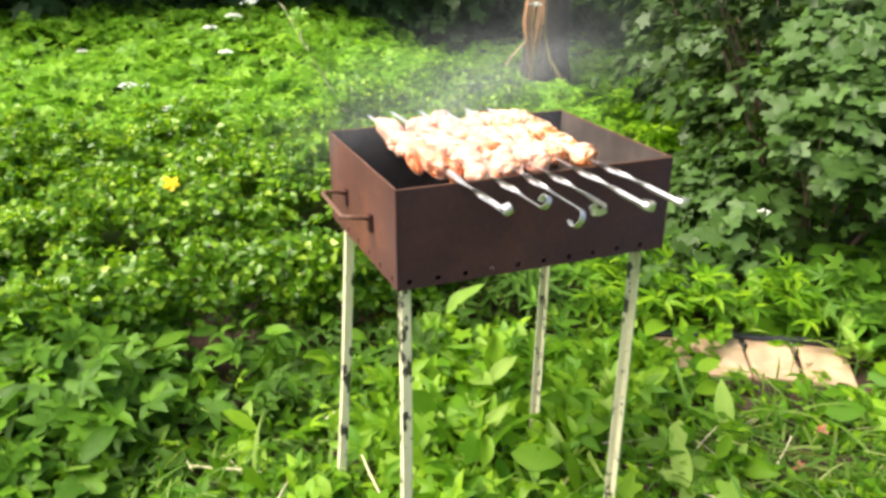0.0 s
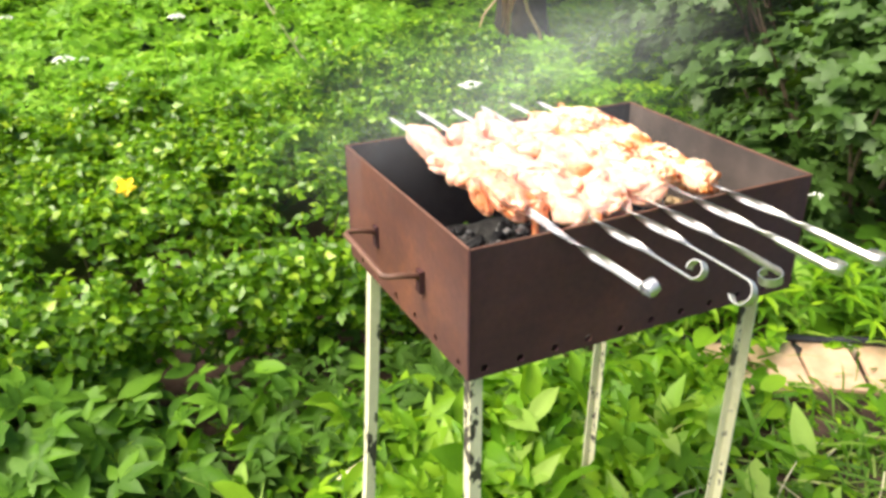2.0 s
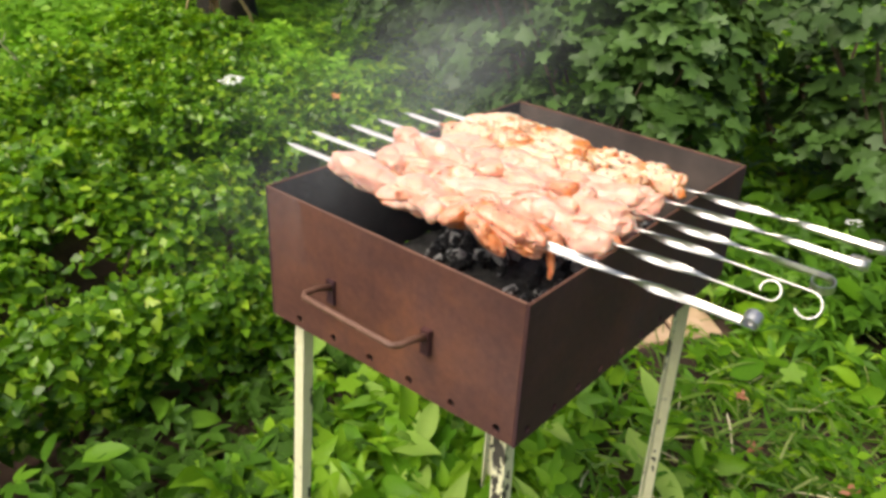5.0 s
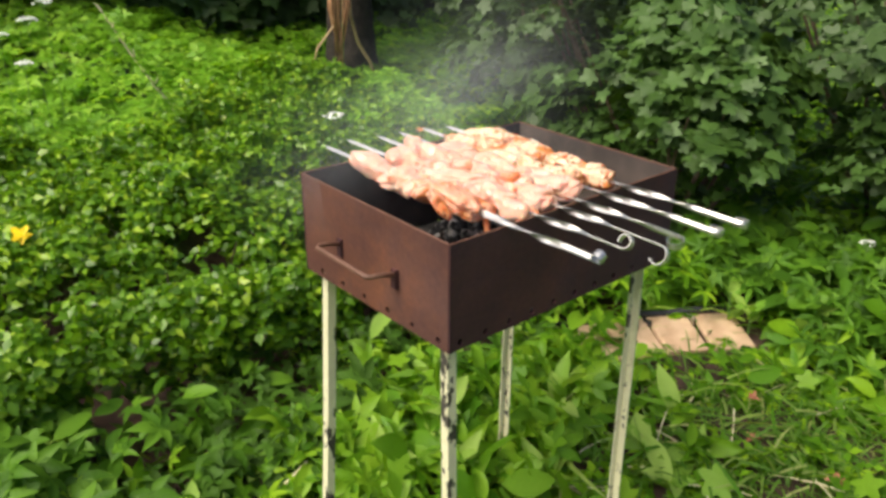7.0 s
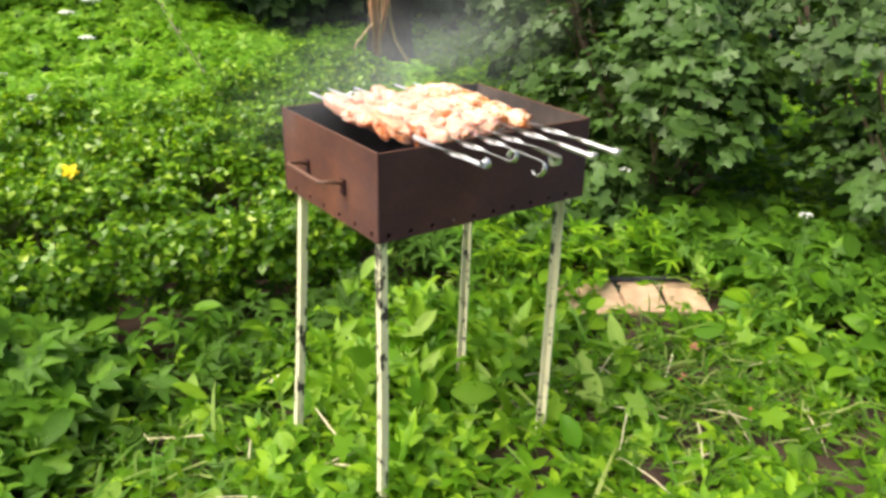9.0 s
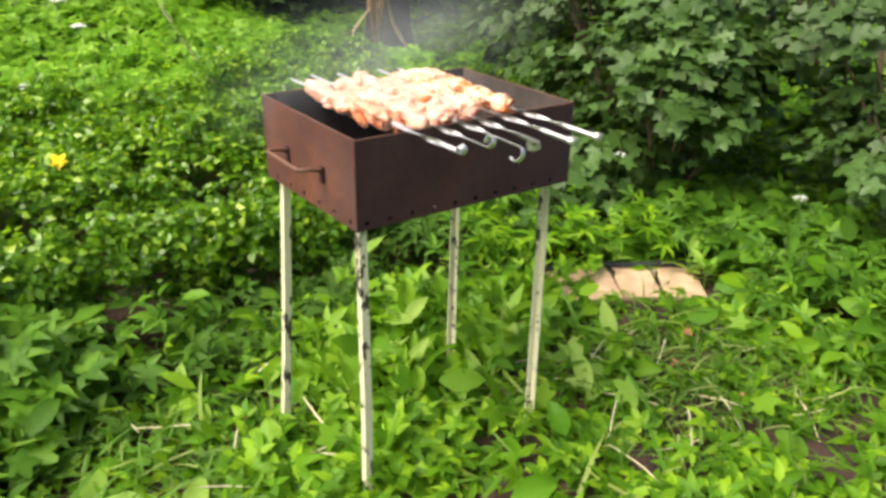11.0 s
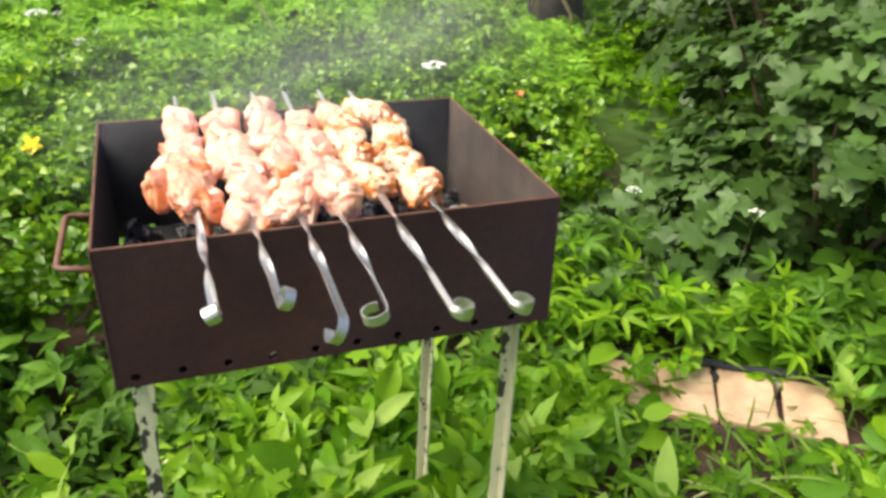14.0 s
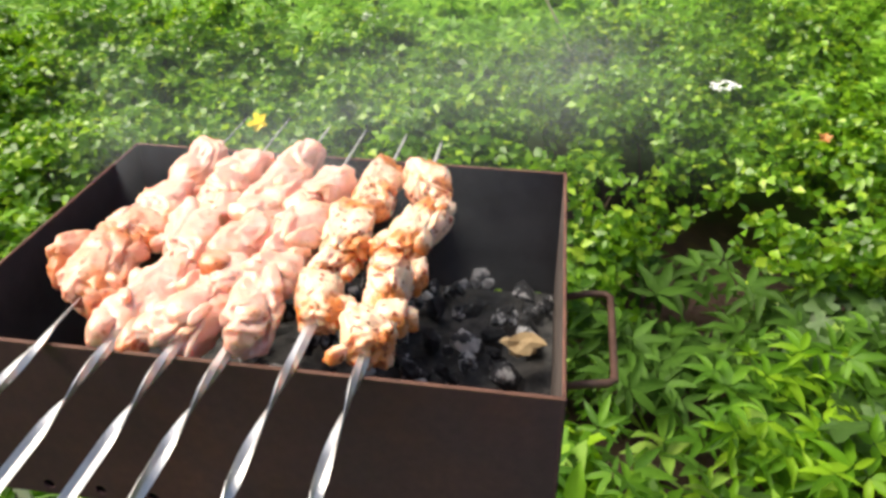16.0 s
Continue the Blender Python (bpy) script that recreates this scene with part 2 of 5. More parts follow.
PAINT, PAINT_WORN = peeling_paint("peeling_paint", 0.0), peeling_paint("worn_paint", 0.03)
MEAT_PALE = meat_mat("pale_meat", [(0.3, (0.70, 0.34, 0.25)), (0.5, (0.79, 0.46, 0.365)), (0.74, (0.85, 0.60, 0.51))], (0.78, 0.39, 0.22), 0.56, (0.46, 0.15, 0.05), 0.62, 0.70)
MEAT_SEARED = meat_mat("seared_meat", [(0.3, (0.63, 0.27, 0.175)), (0.5, (0.74, 0.39, 0.27)), (0.74, (0.81, 0.52, 0.40))], (0.62, 0.20, 0.06), 0.49, (0.30, 0.055, 0.02), 0.58, 0.66)
MEAT_BROWN = meat_mat("browned_meat", [(0.26, (0.77, 0.46, 0.29)), (0.46, (0.83, 0.58, 0.42)), (0.70, (0.87, 0.68, 0.53))], (0.62, 0.195, 0.030), 0.485, (0.27, 0.055, 0.012), 0.565, 0.61)
TILE = simple_mat("tan_slab", (0.42, 0.27, 0.165), (0.60, 0.42, 0.285), 14, 0.7, bump_s=0.4)
RUBBER = simple_mat("black_rail", (0.015, 0.015, 0.017), (0.05, 0.05, 0.055), 30, 0.16, bump_s=0.3)
ROD = simple_mat("rusty_rod", (0.10, 0.046, 0.031), (0.19, 0.098, 0.066), 45, 0.6, bump_s=0.3)
# inside of the right wall: scorched brown, lightened to hold the sunlight on it
SCORCHED_LIT = simple_mat("scorched_steel_lit", (0.042, 0.034, 0.031), (0.115, 0.088, 0.076), 9, 0.75, bump_s=0.25)
ASH = simple_mat("ash", (0.025, 0.025, 0.026), (0.12, 0.115, 0.11), 40, 0.95, bump_s=0.8, bump_d=0.008)


def ember_mat():
    mat, nodes, links, bsdf = material("ember")
    n = noise_node(nodes, links, 60, 4)
    r = ramp(nodes, [(0.45, (0.02, 0.0, 0.0)), (0.6, (1.0, 0.06, 0.02))])
    links.new(n.outputs[0], r.inputs[0])
    bsdf.inputs["Base Color"].default_value = (0.05, 0.02, 0.02, 1)
    links.new(r.outputs[0], bsdf.inputs["Emission Color"])
    bsdf.inputs["Emission Strength"].default_value = 1.5
    return mat


EMBER = ember_mat()


# ---- mesh helpers ----
def mesh_data(name, verts, faces, mat, smooth=False):
    me = bpy.data.meshes.new(name)
    me.from_pydata([tuple(v) for v in verts], [], faces)
    me.materials.append(mat)
    if smooth:
        me.polygons.foreach_set("use_smooth", [True] * len(me.polygons))
    me.update()
    return me


def big_mesh(name, verts, tris, mat):
    """A mesh of many triangles from arrays."""
    me = bpy.data.meshes.new(name)
    me.vertices.add(len(verts))
    me.vertices.foreach_set("co", verts.astype(np.float32).ravel())
    me.loops.add(tris.size)
    me.loops.foreach_set("vertex_index", tris.astype(np.int32).ravel())
    me.polygons.add(len(tris))
    me.polygons.foreach_set("loop_start", np.arange(0, tris.size, 3, dtype=np.int32))
    me.materials.append(mat)
    me.update(calc_edges=True)
    return me


def part(name, bm, mat, parent, label="", smooth=False):
    me = bpy.data.meshes.new(name)
    bm.to_mesh(me)
    bm.free()
    me.materials.append(mat)
    if smooth:
        me.polygons.foreach_set("use_smooth", [True] * len(me.polygons))
    ob = new(name, me)
    ob.parent = parent
    if label:
        ob["label"] = label
    return ob


def piece(name, me, parent, m=None, label=""):
    ob = new(name, me)
    ob.parent = parent
    if m is not None:
        ob.matrix_basis = m
    if label:
        ob["label"] = label
    return ob


def thing(name, label, category, x=0, y=0, z=0, group="", kind=""):
    ob = new(name)
    ob.empty_display_size = 0.05
    ob.location = (x, y, z)
    return tagged(ob, label, category, group, kind)


def tube(points, radii, sides=8):
    """A tapered tube along points, as a bmesh with closed ends."""
    bm = bmesh.new()
    rings = []
    pts = [Vector(p) for p in points]
    side = None
    for i, p in enumerate(pts):
        d = (pts[min(i + 1, len(pts) - 1)] - pts[max(i - 1, 0)]).normalized()
        if side is None:
            side = d.orthogonal().normalized()
        side = (side - d * side.dot(d)).normalized()
        up = d.cross(side)
        r = radii[i] if isinstance(radii, (list, tuple)) else radii
        rings.append([bm.verts.new(p + (side * math.cos(a) + up * math.sin(a)) * r) for a in [2 * math.pi * k / sides for k in range(sides)]])
    for a, b in zip(rings, rings[1:]):
        for k in range(sides):
            bm.faces.new((a[k], a[(k + 1) % sides], b[(k + 1) % sides], b[k]))
    bm.faces.new(rings[0][::-1])
    bm.faces.new(rings[-1])
    return bm


def box_bm(x0, x1, y0, y1, z0, z1, bevel=0.0):
    bm = bmesh.new()
    bmesh.ops.create_cube(bm, size=1)
    for v in bm.verts:
        v.co = Vector(((x0 + x1) / 2 + v.co.x * (x1 - x0), (y0 + y1) / 2 + v.co.y * (y1 - y0), (z0 + z1) / 2 + v.co.z * (z1 - z0)))
    if bevel:
        bmesh.ops.bevel(bm, geom=bm.edges[:], offset=bevel, segments=2, affect="EDGES", profile=0.6)
    return bm


rng = np.random.default_rng(7)


def smoothstep(a, b, v):
    k = np.clip((v - a) / (b - a), 0, 1)
    return k * k * (3 - 2 * k)


def waves(x, y, f, seed):
    """Gentle lumps between -1 and 1."""
    r = np.random.default_rng(seed)
    out = np.zeros_like(np.asarray(x, float))
    for k in range(5):
        a, ph = r.uniform(0, math.tau, 2)
        g = f * (0.7 + 0.35 * k)
        out = out + np.sin(g * (np.cos(a) * x + np.sin(a) * y) + ph) / (1 + 0.4 * k)
    return out / 2.6


def ground_z(x, y):
    x, y = np.asarray(x, float), np.asarray(y, float)
    return -0.05 * smoothstep(0.7, 1.6, x) + 0.012 * waves(x, y, 5.0, 3) * smoothstep(0, 0.3, np.hypot(x - 0.27, y - 0.2) - 0.2)


# Leaf outlines: along +y from the stalk, face up.
def folded(half):
    """A leaf of quads folded along its midrib; half: (y, half width, lift) down one side."""
    v, f = [(0, 0, 0)], []
    n = len(half)
    for y, w, h in half:
        v += [(-w, y, h), (0, y, h * 0.2 - 0.10 * y * y), (w, y, h)]
    v.append((0, 1, -0.14))
    tip = len(v) - 1
    f += [(0, 2, 1), (0, 3, 2)]
    for i in range(n - 1):
        a, b = 1 + 3 * i, 4 + 3 * i
        f += [(a, a + 1, b + 1), (a, b + 1, b), (a + 1, a + 2, b + 2), (a + 1, b + 2, b + 1)]
    a = 1 + 3 * (n - 1)
    f += [(a, a + 1, tip), (a + 1, a + 2, tip)]
    return np.array(v, float), np.array(f)


def lobed(lobes, depth):
    """A lobed leaf as a fan round a point on its midrib."""
    out = list(lobes)
    pts = []
    for i, (ang, r) in enumerate(out):
        pts += [(ang - 14, r * 0.85), (ang, r), (ang + 14, r * 0.83)]
        if i < len(out) - 1:
            mid = (ang + out[i + 1][0]) / 2
            pts.append((mid, depth * min(r, out[i + 1][1])))
    c = np.array([0, 0.3, 0.0])
    v = [c]
    for ang, r in pts:
        a = radians(ang)
        v.append(c + np.array([math.sin(a) * r, math.cos(a) * r, -0.14 * r * r + 0.22 * abs(math.sin(a)) * r * 0.5 + 0.03 * math.sin(4 * a)]))
    v.append(np.array([0, 0.12, 0.0]))
    k = len(v)
    f = [(0, i + 1 if i + 1 < k else 1, i) for i in range(1, k)]
    return np.array(v), np.array(f)


def join_leaf(parts_):
    """Several leaflets as one compound leaf: (template, angle, scale, y)."""
    vs, fs, k = [], [], 0
    for (v, f), ang, sc, y in parts_:
        a = radians(ang)
        rot = np.array([[math.cos(a), -math.sin(a), 0], [math.sin(a), math.cos(a), 0], [0, 0, 1]])
        vs.append((v * sc) @ rot.T + np.array([0, y, 0]))
        fs.append(f + k)
        k += len(v)
    return np.concatenate(vs), np.concatenate(fs)


OVAL = folded([(0.14, 0.15, 0.04), (0.36, 0.26, 0.07), (0.62, 0.25, 0.07), (0.84, 0.15, 0.03)])
POINTED = folded([(0.25, 0.22, 0.06), (0.6, 0.17, 0.05)])
SMALL = folded([(0.45, 0.33, 0.09)])
MAPLE = lobed([(-122, 0.46), (-62, 0.6), (0, 0.68), (62, 0.6), (122, 0.46)], 0.66)
TREFOIL = join_leaf([(POINTED, 0, 0.62, 0.38), (POINTED, 62, 0.55, 0.34), (POINTED, -62, 0.55, 0.34)])
PALM = join_leaf([(POINTED, 0, 0.60, 0.34), (POINTED, 52, 0.55, 0.32), (POINTED, -52, 0.55, 0.32), (POINTED, 108, 0.4, 0.28), (POINTED, -108, 0.4, 0.28)])
SLIM = folded([(0.25, 0.13, 0.04), (0.6, 0.115, 0.04)])
NARROW = join_leaf([(SLIM, 0, 0.66, 0.34), (SLIM, 50, 0.60, 0.32), (SLIM, -50, 0.60, 0.32), (SLIM, 104, 0.44, 0.28), (SLIM, -104, 0.44, 0.28)])
CLOVER = join_leaf([(SMALL, 0, 0.55, 0.3), (SMALL, 95, 0.5, 0.3), (SMALL, -95, 0.5, 0.3)])
LITE = join_leaf([(SMALL, 0, 0.55, 0.45), (SMALL, 68, 0.46, 0.38), (SMALL, -68, 0.46, 0.38), (SMALL, 62, 0.38, 0.12), (SMALL, -62, 0.38, 0.12)])
FERNY = join_leaf([(POINTED, 0, 0.5, 0.5), (POINTED, 70, 0.42, 0.45), (POINTED, -70, 0.42, 0.45), (POINTED, 65, 0.38, 0.15), (POINTED, -65, 0.38, 0.15)])


def scatter(template, pos, normal, size, yaw=None, spread=1.0):
    """All leaves as one pair of arrays, each turned to its normal."""
    v, f = template
    n = len(pos)
    nz = normal / np.linalg.norm(normal, axis=1, keepdims=True)
    if yaw is None:
        yaw = rng.uniform(0, math.tau, n)
    t = np.stack([np.cos(yaw), np.sin(yaw), np.full(n, -0.15)], 1)
    t -= nz * (t * nz).sum(1, keepdims=True)
    t /= np.linalg.norm(t, axis=1, keepdims=True)
    b = np.cross(t, nz)
    wide = rng.uniform(0.8, 1.2, n) * spread
    curl = rng.uniform(0.4, 1.8, n)
    out = pos[:, None, :] + size[:, None, None] * (v[None, :, 0:1] * (b * wide[:, None])[:, None, :] + v[None, :, 1:2] * t[:, None, :] + v[None, :, 2:3] * (nz * curl[:, None])[:, None, :])
    tri = f[None] + (np.arange(n) * len(v))[:, None, None]
    return out.reshape(-1, 3), tri.reshape(-1, 3)


def foliage(name, sets, mat, parent=None, label="", category=""):
    vs, ts, k = [], [], 0
    for v, t in sets:
        vs.append(v)
        ts.append(t + k)
        k += len(v)
    ob = new(name, big_mesh(name, np.concatenate(vs), np.concatenate(ts), mat))
    ob.parent = parent
    return tagged(ob, label, category, kind="stuff")


def unit(a):
    return a / np.linalg.norm(a, axis=1, keepdims=True)


# ---- ground ----
gx = np.concatenate([[-400, -120, -40, -15, -7], np.linspace(-4, 5, 110), [8, 15, 40, 120, 400]])
gy = np.concatenate([[-400, -120, -40, -15, -7], np.linspace(-3, 8, 120), [12, 20, 45, 120, 400]])
GX, GY = np.meshgrid(gx, gy, indexing="ij")
GZ = ground_z(GX, GY) + 0.01 * waves(GX, GY, 16.0, 5)
nx, ny = GX.shape
idx = np.arange(nx * ny).reshape(nx, ny)
q = np.stack([idx[:-1, :-1], idx[1:, :-1], idx[1:, 1:], idx[:-1, 1:]], -1).reshape(-1, 4)
gtri = np.concatenate([q[:, [0, 1, 2]], q[:, [0, 2, 3]]])
ground = tagged(new("ground", big_mesh("ground", np.stack([GX, GY, GZ], -1).reshape(-1, 3), gtri, SOIL)), "dark brown garden soil under the weeds", "ground", kind="structure")

# ---- barbecue ----
L, W, TOP, BOT = 0.549, 0.403, 0.871, 0.689
BACK_L, BACK_R, BACK_UP = -0.008, 0.541, 0.006  # the box is a little askew: ends of its back wall, and how much higher it stands
SHEET = 0.003


def plate(w, h, h2, holes, thick):
    """A sheet in the xz plane with round holes, thick along +y."""
    bm = bmesh.new()
    loops = [[(0, 0), (w, 0), (w, h2), (0, h)]]
    for cx, cz, r in holes:
        loops.append([(cx + r * math.cos(math.tau * k / 10), cz + r * math.sin(math.tau * k / 10)) for k in range(10)])
    edges = []
    for lp in loops:
        vs = [bm.verts.new((x, 0, z)) for x, z in lp]
        edges += [bm.edges.new((a, b)) for a, b in zip(vs, vs[1:] + vs[:1])]
    bmesh.ops.triangle_fill(bm, use_beauty=True, edges=edges)
    ext = bmesh.ops.extrude_face_region(bm, geom=bm.faces[:])
    bmesh.ops.translate(bm, vec=(0, thick, 0), verts=[e for e in ext["geom"] if isinstance(e, bmesh.types.BMVert)])
    bmesh.ops.recalc_face_normals(bm, faces=bm.faces[:])
    return bm


grill = thing("barbecue", "rusty brown sheet-steel charcoal barbecue on four peeling white legs", "barbecue")
H = TOP - BOT
front_holes = [(0.023 + 0.0525 * k, 0.013, 0.0056) for k in range(10)]
side_holes = [(0.05 + 0.0648 * k, 0.013, 0.0056) for k in range(6)]


def wall(name, w, up, up2, holes, m, label="", inside=SOOT):
    ob = part(name, plate(w, H + up, H + up2, holes, SHEET), RUST_SIDE_LIT if name == "side_panel" else RUST, grill, label)
    ob.data.materials.append(inside)
    for p in ob.data.polygons:
        if p.normal.y > 0.9:
            p.material_index = 1
    ob.matrix_basis = m
    return ob


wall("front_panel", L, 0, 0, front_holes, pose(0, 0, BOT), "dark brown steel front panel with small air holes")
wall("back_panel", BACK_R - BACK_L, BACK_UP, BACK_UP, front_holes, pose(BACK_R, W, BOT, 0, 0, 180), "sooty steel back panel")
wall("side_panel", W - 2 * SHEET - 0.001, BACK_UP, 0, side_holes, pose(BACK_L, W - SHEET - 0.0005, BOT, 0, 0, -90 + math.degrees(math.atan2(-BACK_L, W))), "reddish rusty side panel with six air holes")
wall("side_panel", W - 2 * SHEET - 0.001, 0, BACK_UP, side_holes, pose(L, SHEET + 0.0005, BOT, 0, 0, 90 + math.degrees(math.atan2(L - BACK_R, W))), "rusty side panel, scorched brown inside in a sunlit tone", SCORCHED_LIT)
part("floor_panel", box_bm(0.004, BACK_R - 0.004, 0.004, W - 0.004, BOT + 0.0005, BOT + 0.0035), SOOT, grill)


def rim_strip(a, b):
    part("rim", tube([a, b], 0.0019, 6), RUST_EDGE, grill, "rust-red edge")


BACK_TOP = TOP + BACK_UP
for a, b in (((0, 0.0015, TOP), (L, 0.0015, TOP)), ((BACK_L, W - 0.0015, BACK_TOP), (BACK_R, W - 0.0015, BACK_TOP)), ((0.0015, 0.004, TOP), (BACK_L + 0.0015, W - 0.004, BACK_TOP)), ((L - 0.0015, 0.004, TOP), (BACK_R - 0.0015, W - 0.004, BACK_TOP))):
    rim_strip(a, b)


for x, y, z in ((0.0012, 0.0012, TOP), (L - 0.0012, 0.0012, TOP), (BACK_L + 0.0012, W - 0.0012, BACK_TOP), (BACK_R - 0.0012, W - 0.0012, BACK_TOP)):
    part("corner_weld", tube([(x, y, BOT), (x, y, z)], 0.0021, 6), RUST, grill, "rust-red welded corner")


def angle_leg(x, y, sx, sy, lean, lean_y):
    """An angle-iron leg whose corner lies at (x, y), flanges running along sx and sy."""
    w, t = 0.0180, 0.003
    prof = [(0, 0), (w, 0), (w, t), (t, t), (t, w), (0, w)]
    bm = bmesh.new()
    rings = []
    zs = [-0.06 + (BOT + 0.06) * k / 8 for k in range(9)]
    for z in zs:
        drop = (BOT - z) / BOT
        bend, bend_y = 0.003 * math.sin(z * 5 + x * 9) + lean * drop, lean_y * drop
        rings.append([bm.verts.new((x + sx * a + bend, y + sy * b + bend_y, z)) for a, b in prof])
    for a, b in zip(rings, rings[1:]):
        for k in range(6):
            bm.faces.new((a[k], a[(k + 1) % 6], b[(k + 1) % 6], b[k]))
    bm.faces.new(rings[0])
    bm.faces.new(rings[-1])
    bmesh.ops.recalc_face_normals(bm, faces=bm.faces[:])
    return bm


for x, y, sx, sy, lean, lean_y in ((0.015, 0.020, 1, 1, -0.019, -0.024), (0.011, 0.361, 1, 1, -0.054, -0.004), (0.519, 0.046, -1, -1, -0.005, -0.014), (0.513, 0.385, -1, -1, -0.009, -0.012)):
    part("leg", angle_leg(x, y, sx, sy, lean, lean_y), PAINT_WORN if y < 0.1 else PAINT, grill, "angle-iron leg in peeling cream paint")


def carry_handle(side):
    x0, out = (BACK_L / 2, -1) if side < 0 else ((L + BACK_R) / 2 + 0.001, 1)
    y0, y1, z = 0.127, 0.284, 0.782
    pts = [(x0, y1, z - 0.004), (x0 + out * 0.028, y1, z + 0.004), (x0 + out * 0.046, y1 - 0.001, z + 0.006), (x0 + out * 0.053, y1 - 0.007, z + 0.006)]
    pts += [(x0 + out * 0.053, y0 + (y1 - y0) * k / 5, z + 0.006) for k in (4, 3, 2, 1)]
    pts += [(x0 + out * 0.053, y0 + 0.007, z + 0.006), (x0 + out * 0.046, y0 + 0.001, z + 0.006), (x0 + out * 0.028, y0, z + 0.004), (x0, y0, z - 0.004)]
    h = part("handle", tube(pts, 0.0042, 8), ROD, grill, "bent rusty brown rod handle", smooth=True)
    for y in (y0, y1):
        part("bracket", box_bm(x0 + out * 0.0005, x0 + out * 0.0055, y - 0.006, y + 0.006, z - 0.026, z + 0.006, 0.001), RUST, h)


carry_handle(-1)
carry_handle(1)


# ---- charcoal ----
def lump(seed, sx, sy, sz, sub=2, amp=0.35, f=1.6, second=0.45):
    bm = bmesh.new()
    bmesh.ops.create_icosphere(bm, subdivisions=sub, radius=1)
    off = Vector((seed * 3.7, seed * 1.3, seed * 2.1))
    for v in bm.verts:
        d = v.co.normalized()
        k = 1 + amp * noise.noise(d * f + off) + amp * second * noise.noise(d * f * 2.6 + off)
        v.co = Vector((d.x * sx, d.y * sy, d.z * sz)) * k
    return bm


def bm_mesh(name, bm, mat, smooth=False):
    me = bpy.data.meshes.new(name)
    bm.to_mesh(me)
    bm.free()
    me.materials.append(mat)
    if smooth:
        me.polygons.foreach_set("use_smooth", [True] * len(me.polygons))
    return me


coals = thing("charcoal", "black charcoal lumps with grey ash lying in the barbecue", "charcoal", L / 2, W / 2, BOT + 0.004)
bed = bmesh.new()
bmesh.ops.create_grid(bed, x_segments=34, y_segments=24, size=0.5)
for v in bed.verts:
    v.co = Vector((v.co.x * (L - 0.012), v.co.y * (W - 0.012), 0.012 + 0.010 * noise.noise(Vector((v.co.x * 14, v.co.y * 14, 2)))))
part("ash_bed", bed, ASH, coals, "grey ash")
coal_meshes = [bm_mesh("coal", lump(k, 0.024, 0.017, 0.014, 1, 0.5, 1.3), COAL) for k in range(7)]
r2 = random.Random(4)
for k in range(230):
    x, y = r2.uniform(-0.26, 0.26), r2.uniform(-0.182, 0.182)
    if x < -0.02 and r2.random() < 0.45:
        continue
    low = 1.0 if x > -0.04 else 0.25
    z = 0.014 + low * r2.uniform(0.004, 0.022) * (1 if k % 3 else 1.5)
    s = r2.uniform(0.40, 0.95)
    m = pose(x, y, z, r2.uniform(0, 360), r2.uniform(0, 360), r2.uniform(0, 360)) @ Matrix.Scale(s, 4)
    piece("coal", coal_meshes[k % 7], coals, m)
piece("chip", bm_mesh("chip", lump(77, 0.023, 0.015, 0.011, 2, 0.8), STRAW), coals, pose(0.230, 0.021, 0.060, 10, 20, 40), "pale scorched wood chip")
piece("ember", bm_mesh("ember", lump(31, 0.012, 0.01, 0.008, 2, 0.4), EMBER), coals, pose(0.085, -0.13, 0.055), "red-hot ember")


# ---- skewers ----
def strip(path, t=0.0006):
    """A creased steel strip swept along places with their side and face directions, half widths and creases."""
    bm = bmesh.new()
    rings = []
    for q0, a, b, ww, fold in path:
        h = ww * fold
        rings.append([bm.verts.new(q0 + a * pu + b * pv) for pu, pv in ((-ww, -h / 2 - t), (0, h / 2 - t), (ww, -h / 2 - t), (ww, -h / 2 + t), (0, h / 2 + t), (-ww, -h / 2 + t))])
    for a, b in zip(rings, rings[1:]):
        for k in range(6):
            bm.faces.new((a[k], a[(k + 1) % 6], b[(k + 1) % 6], b[k]))
    for r in (rings[0], rings[-1]):
        bm.faces.new((r[0], r[1], r[4], r[5]))
        bm.faces.new((r[1], r[2], r[3], r[4]))
    bmesh.ops.recalc_face_normals(bm, faces=bm.faces[:])
    return bm


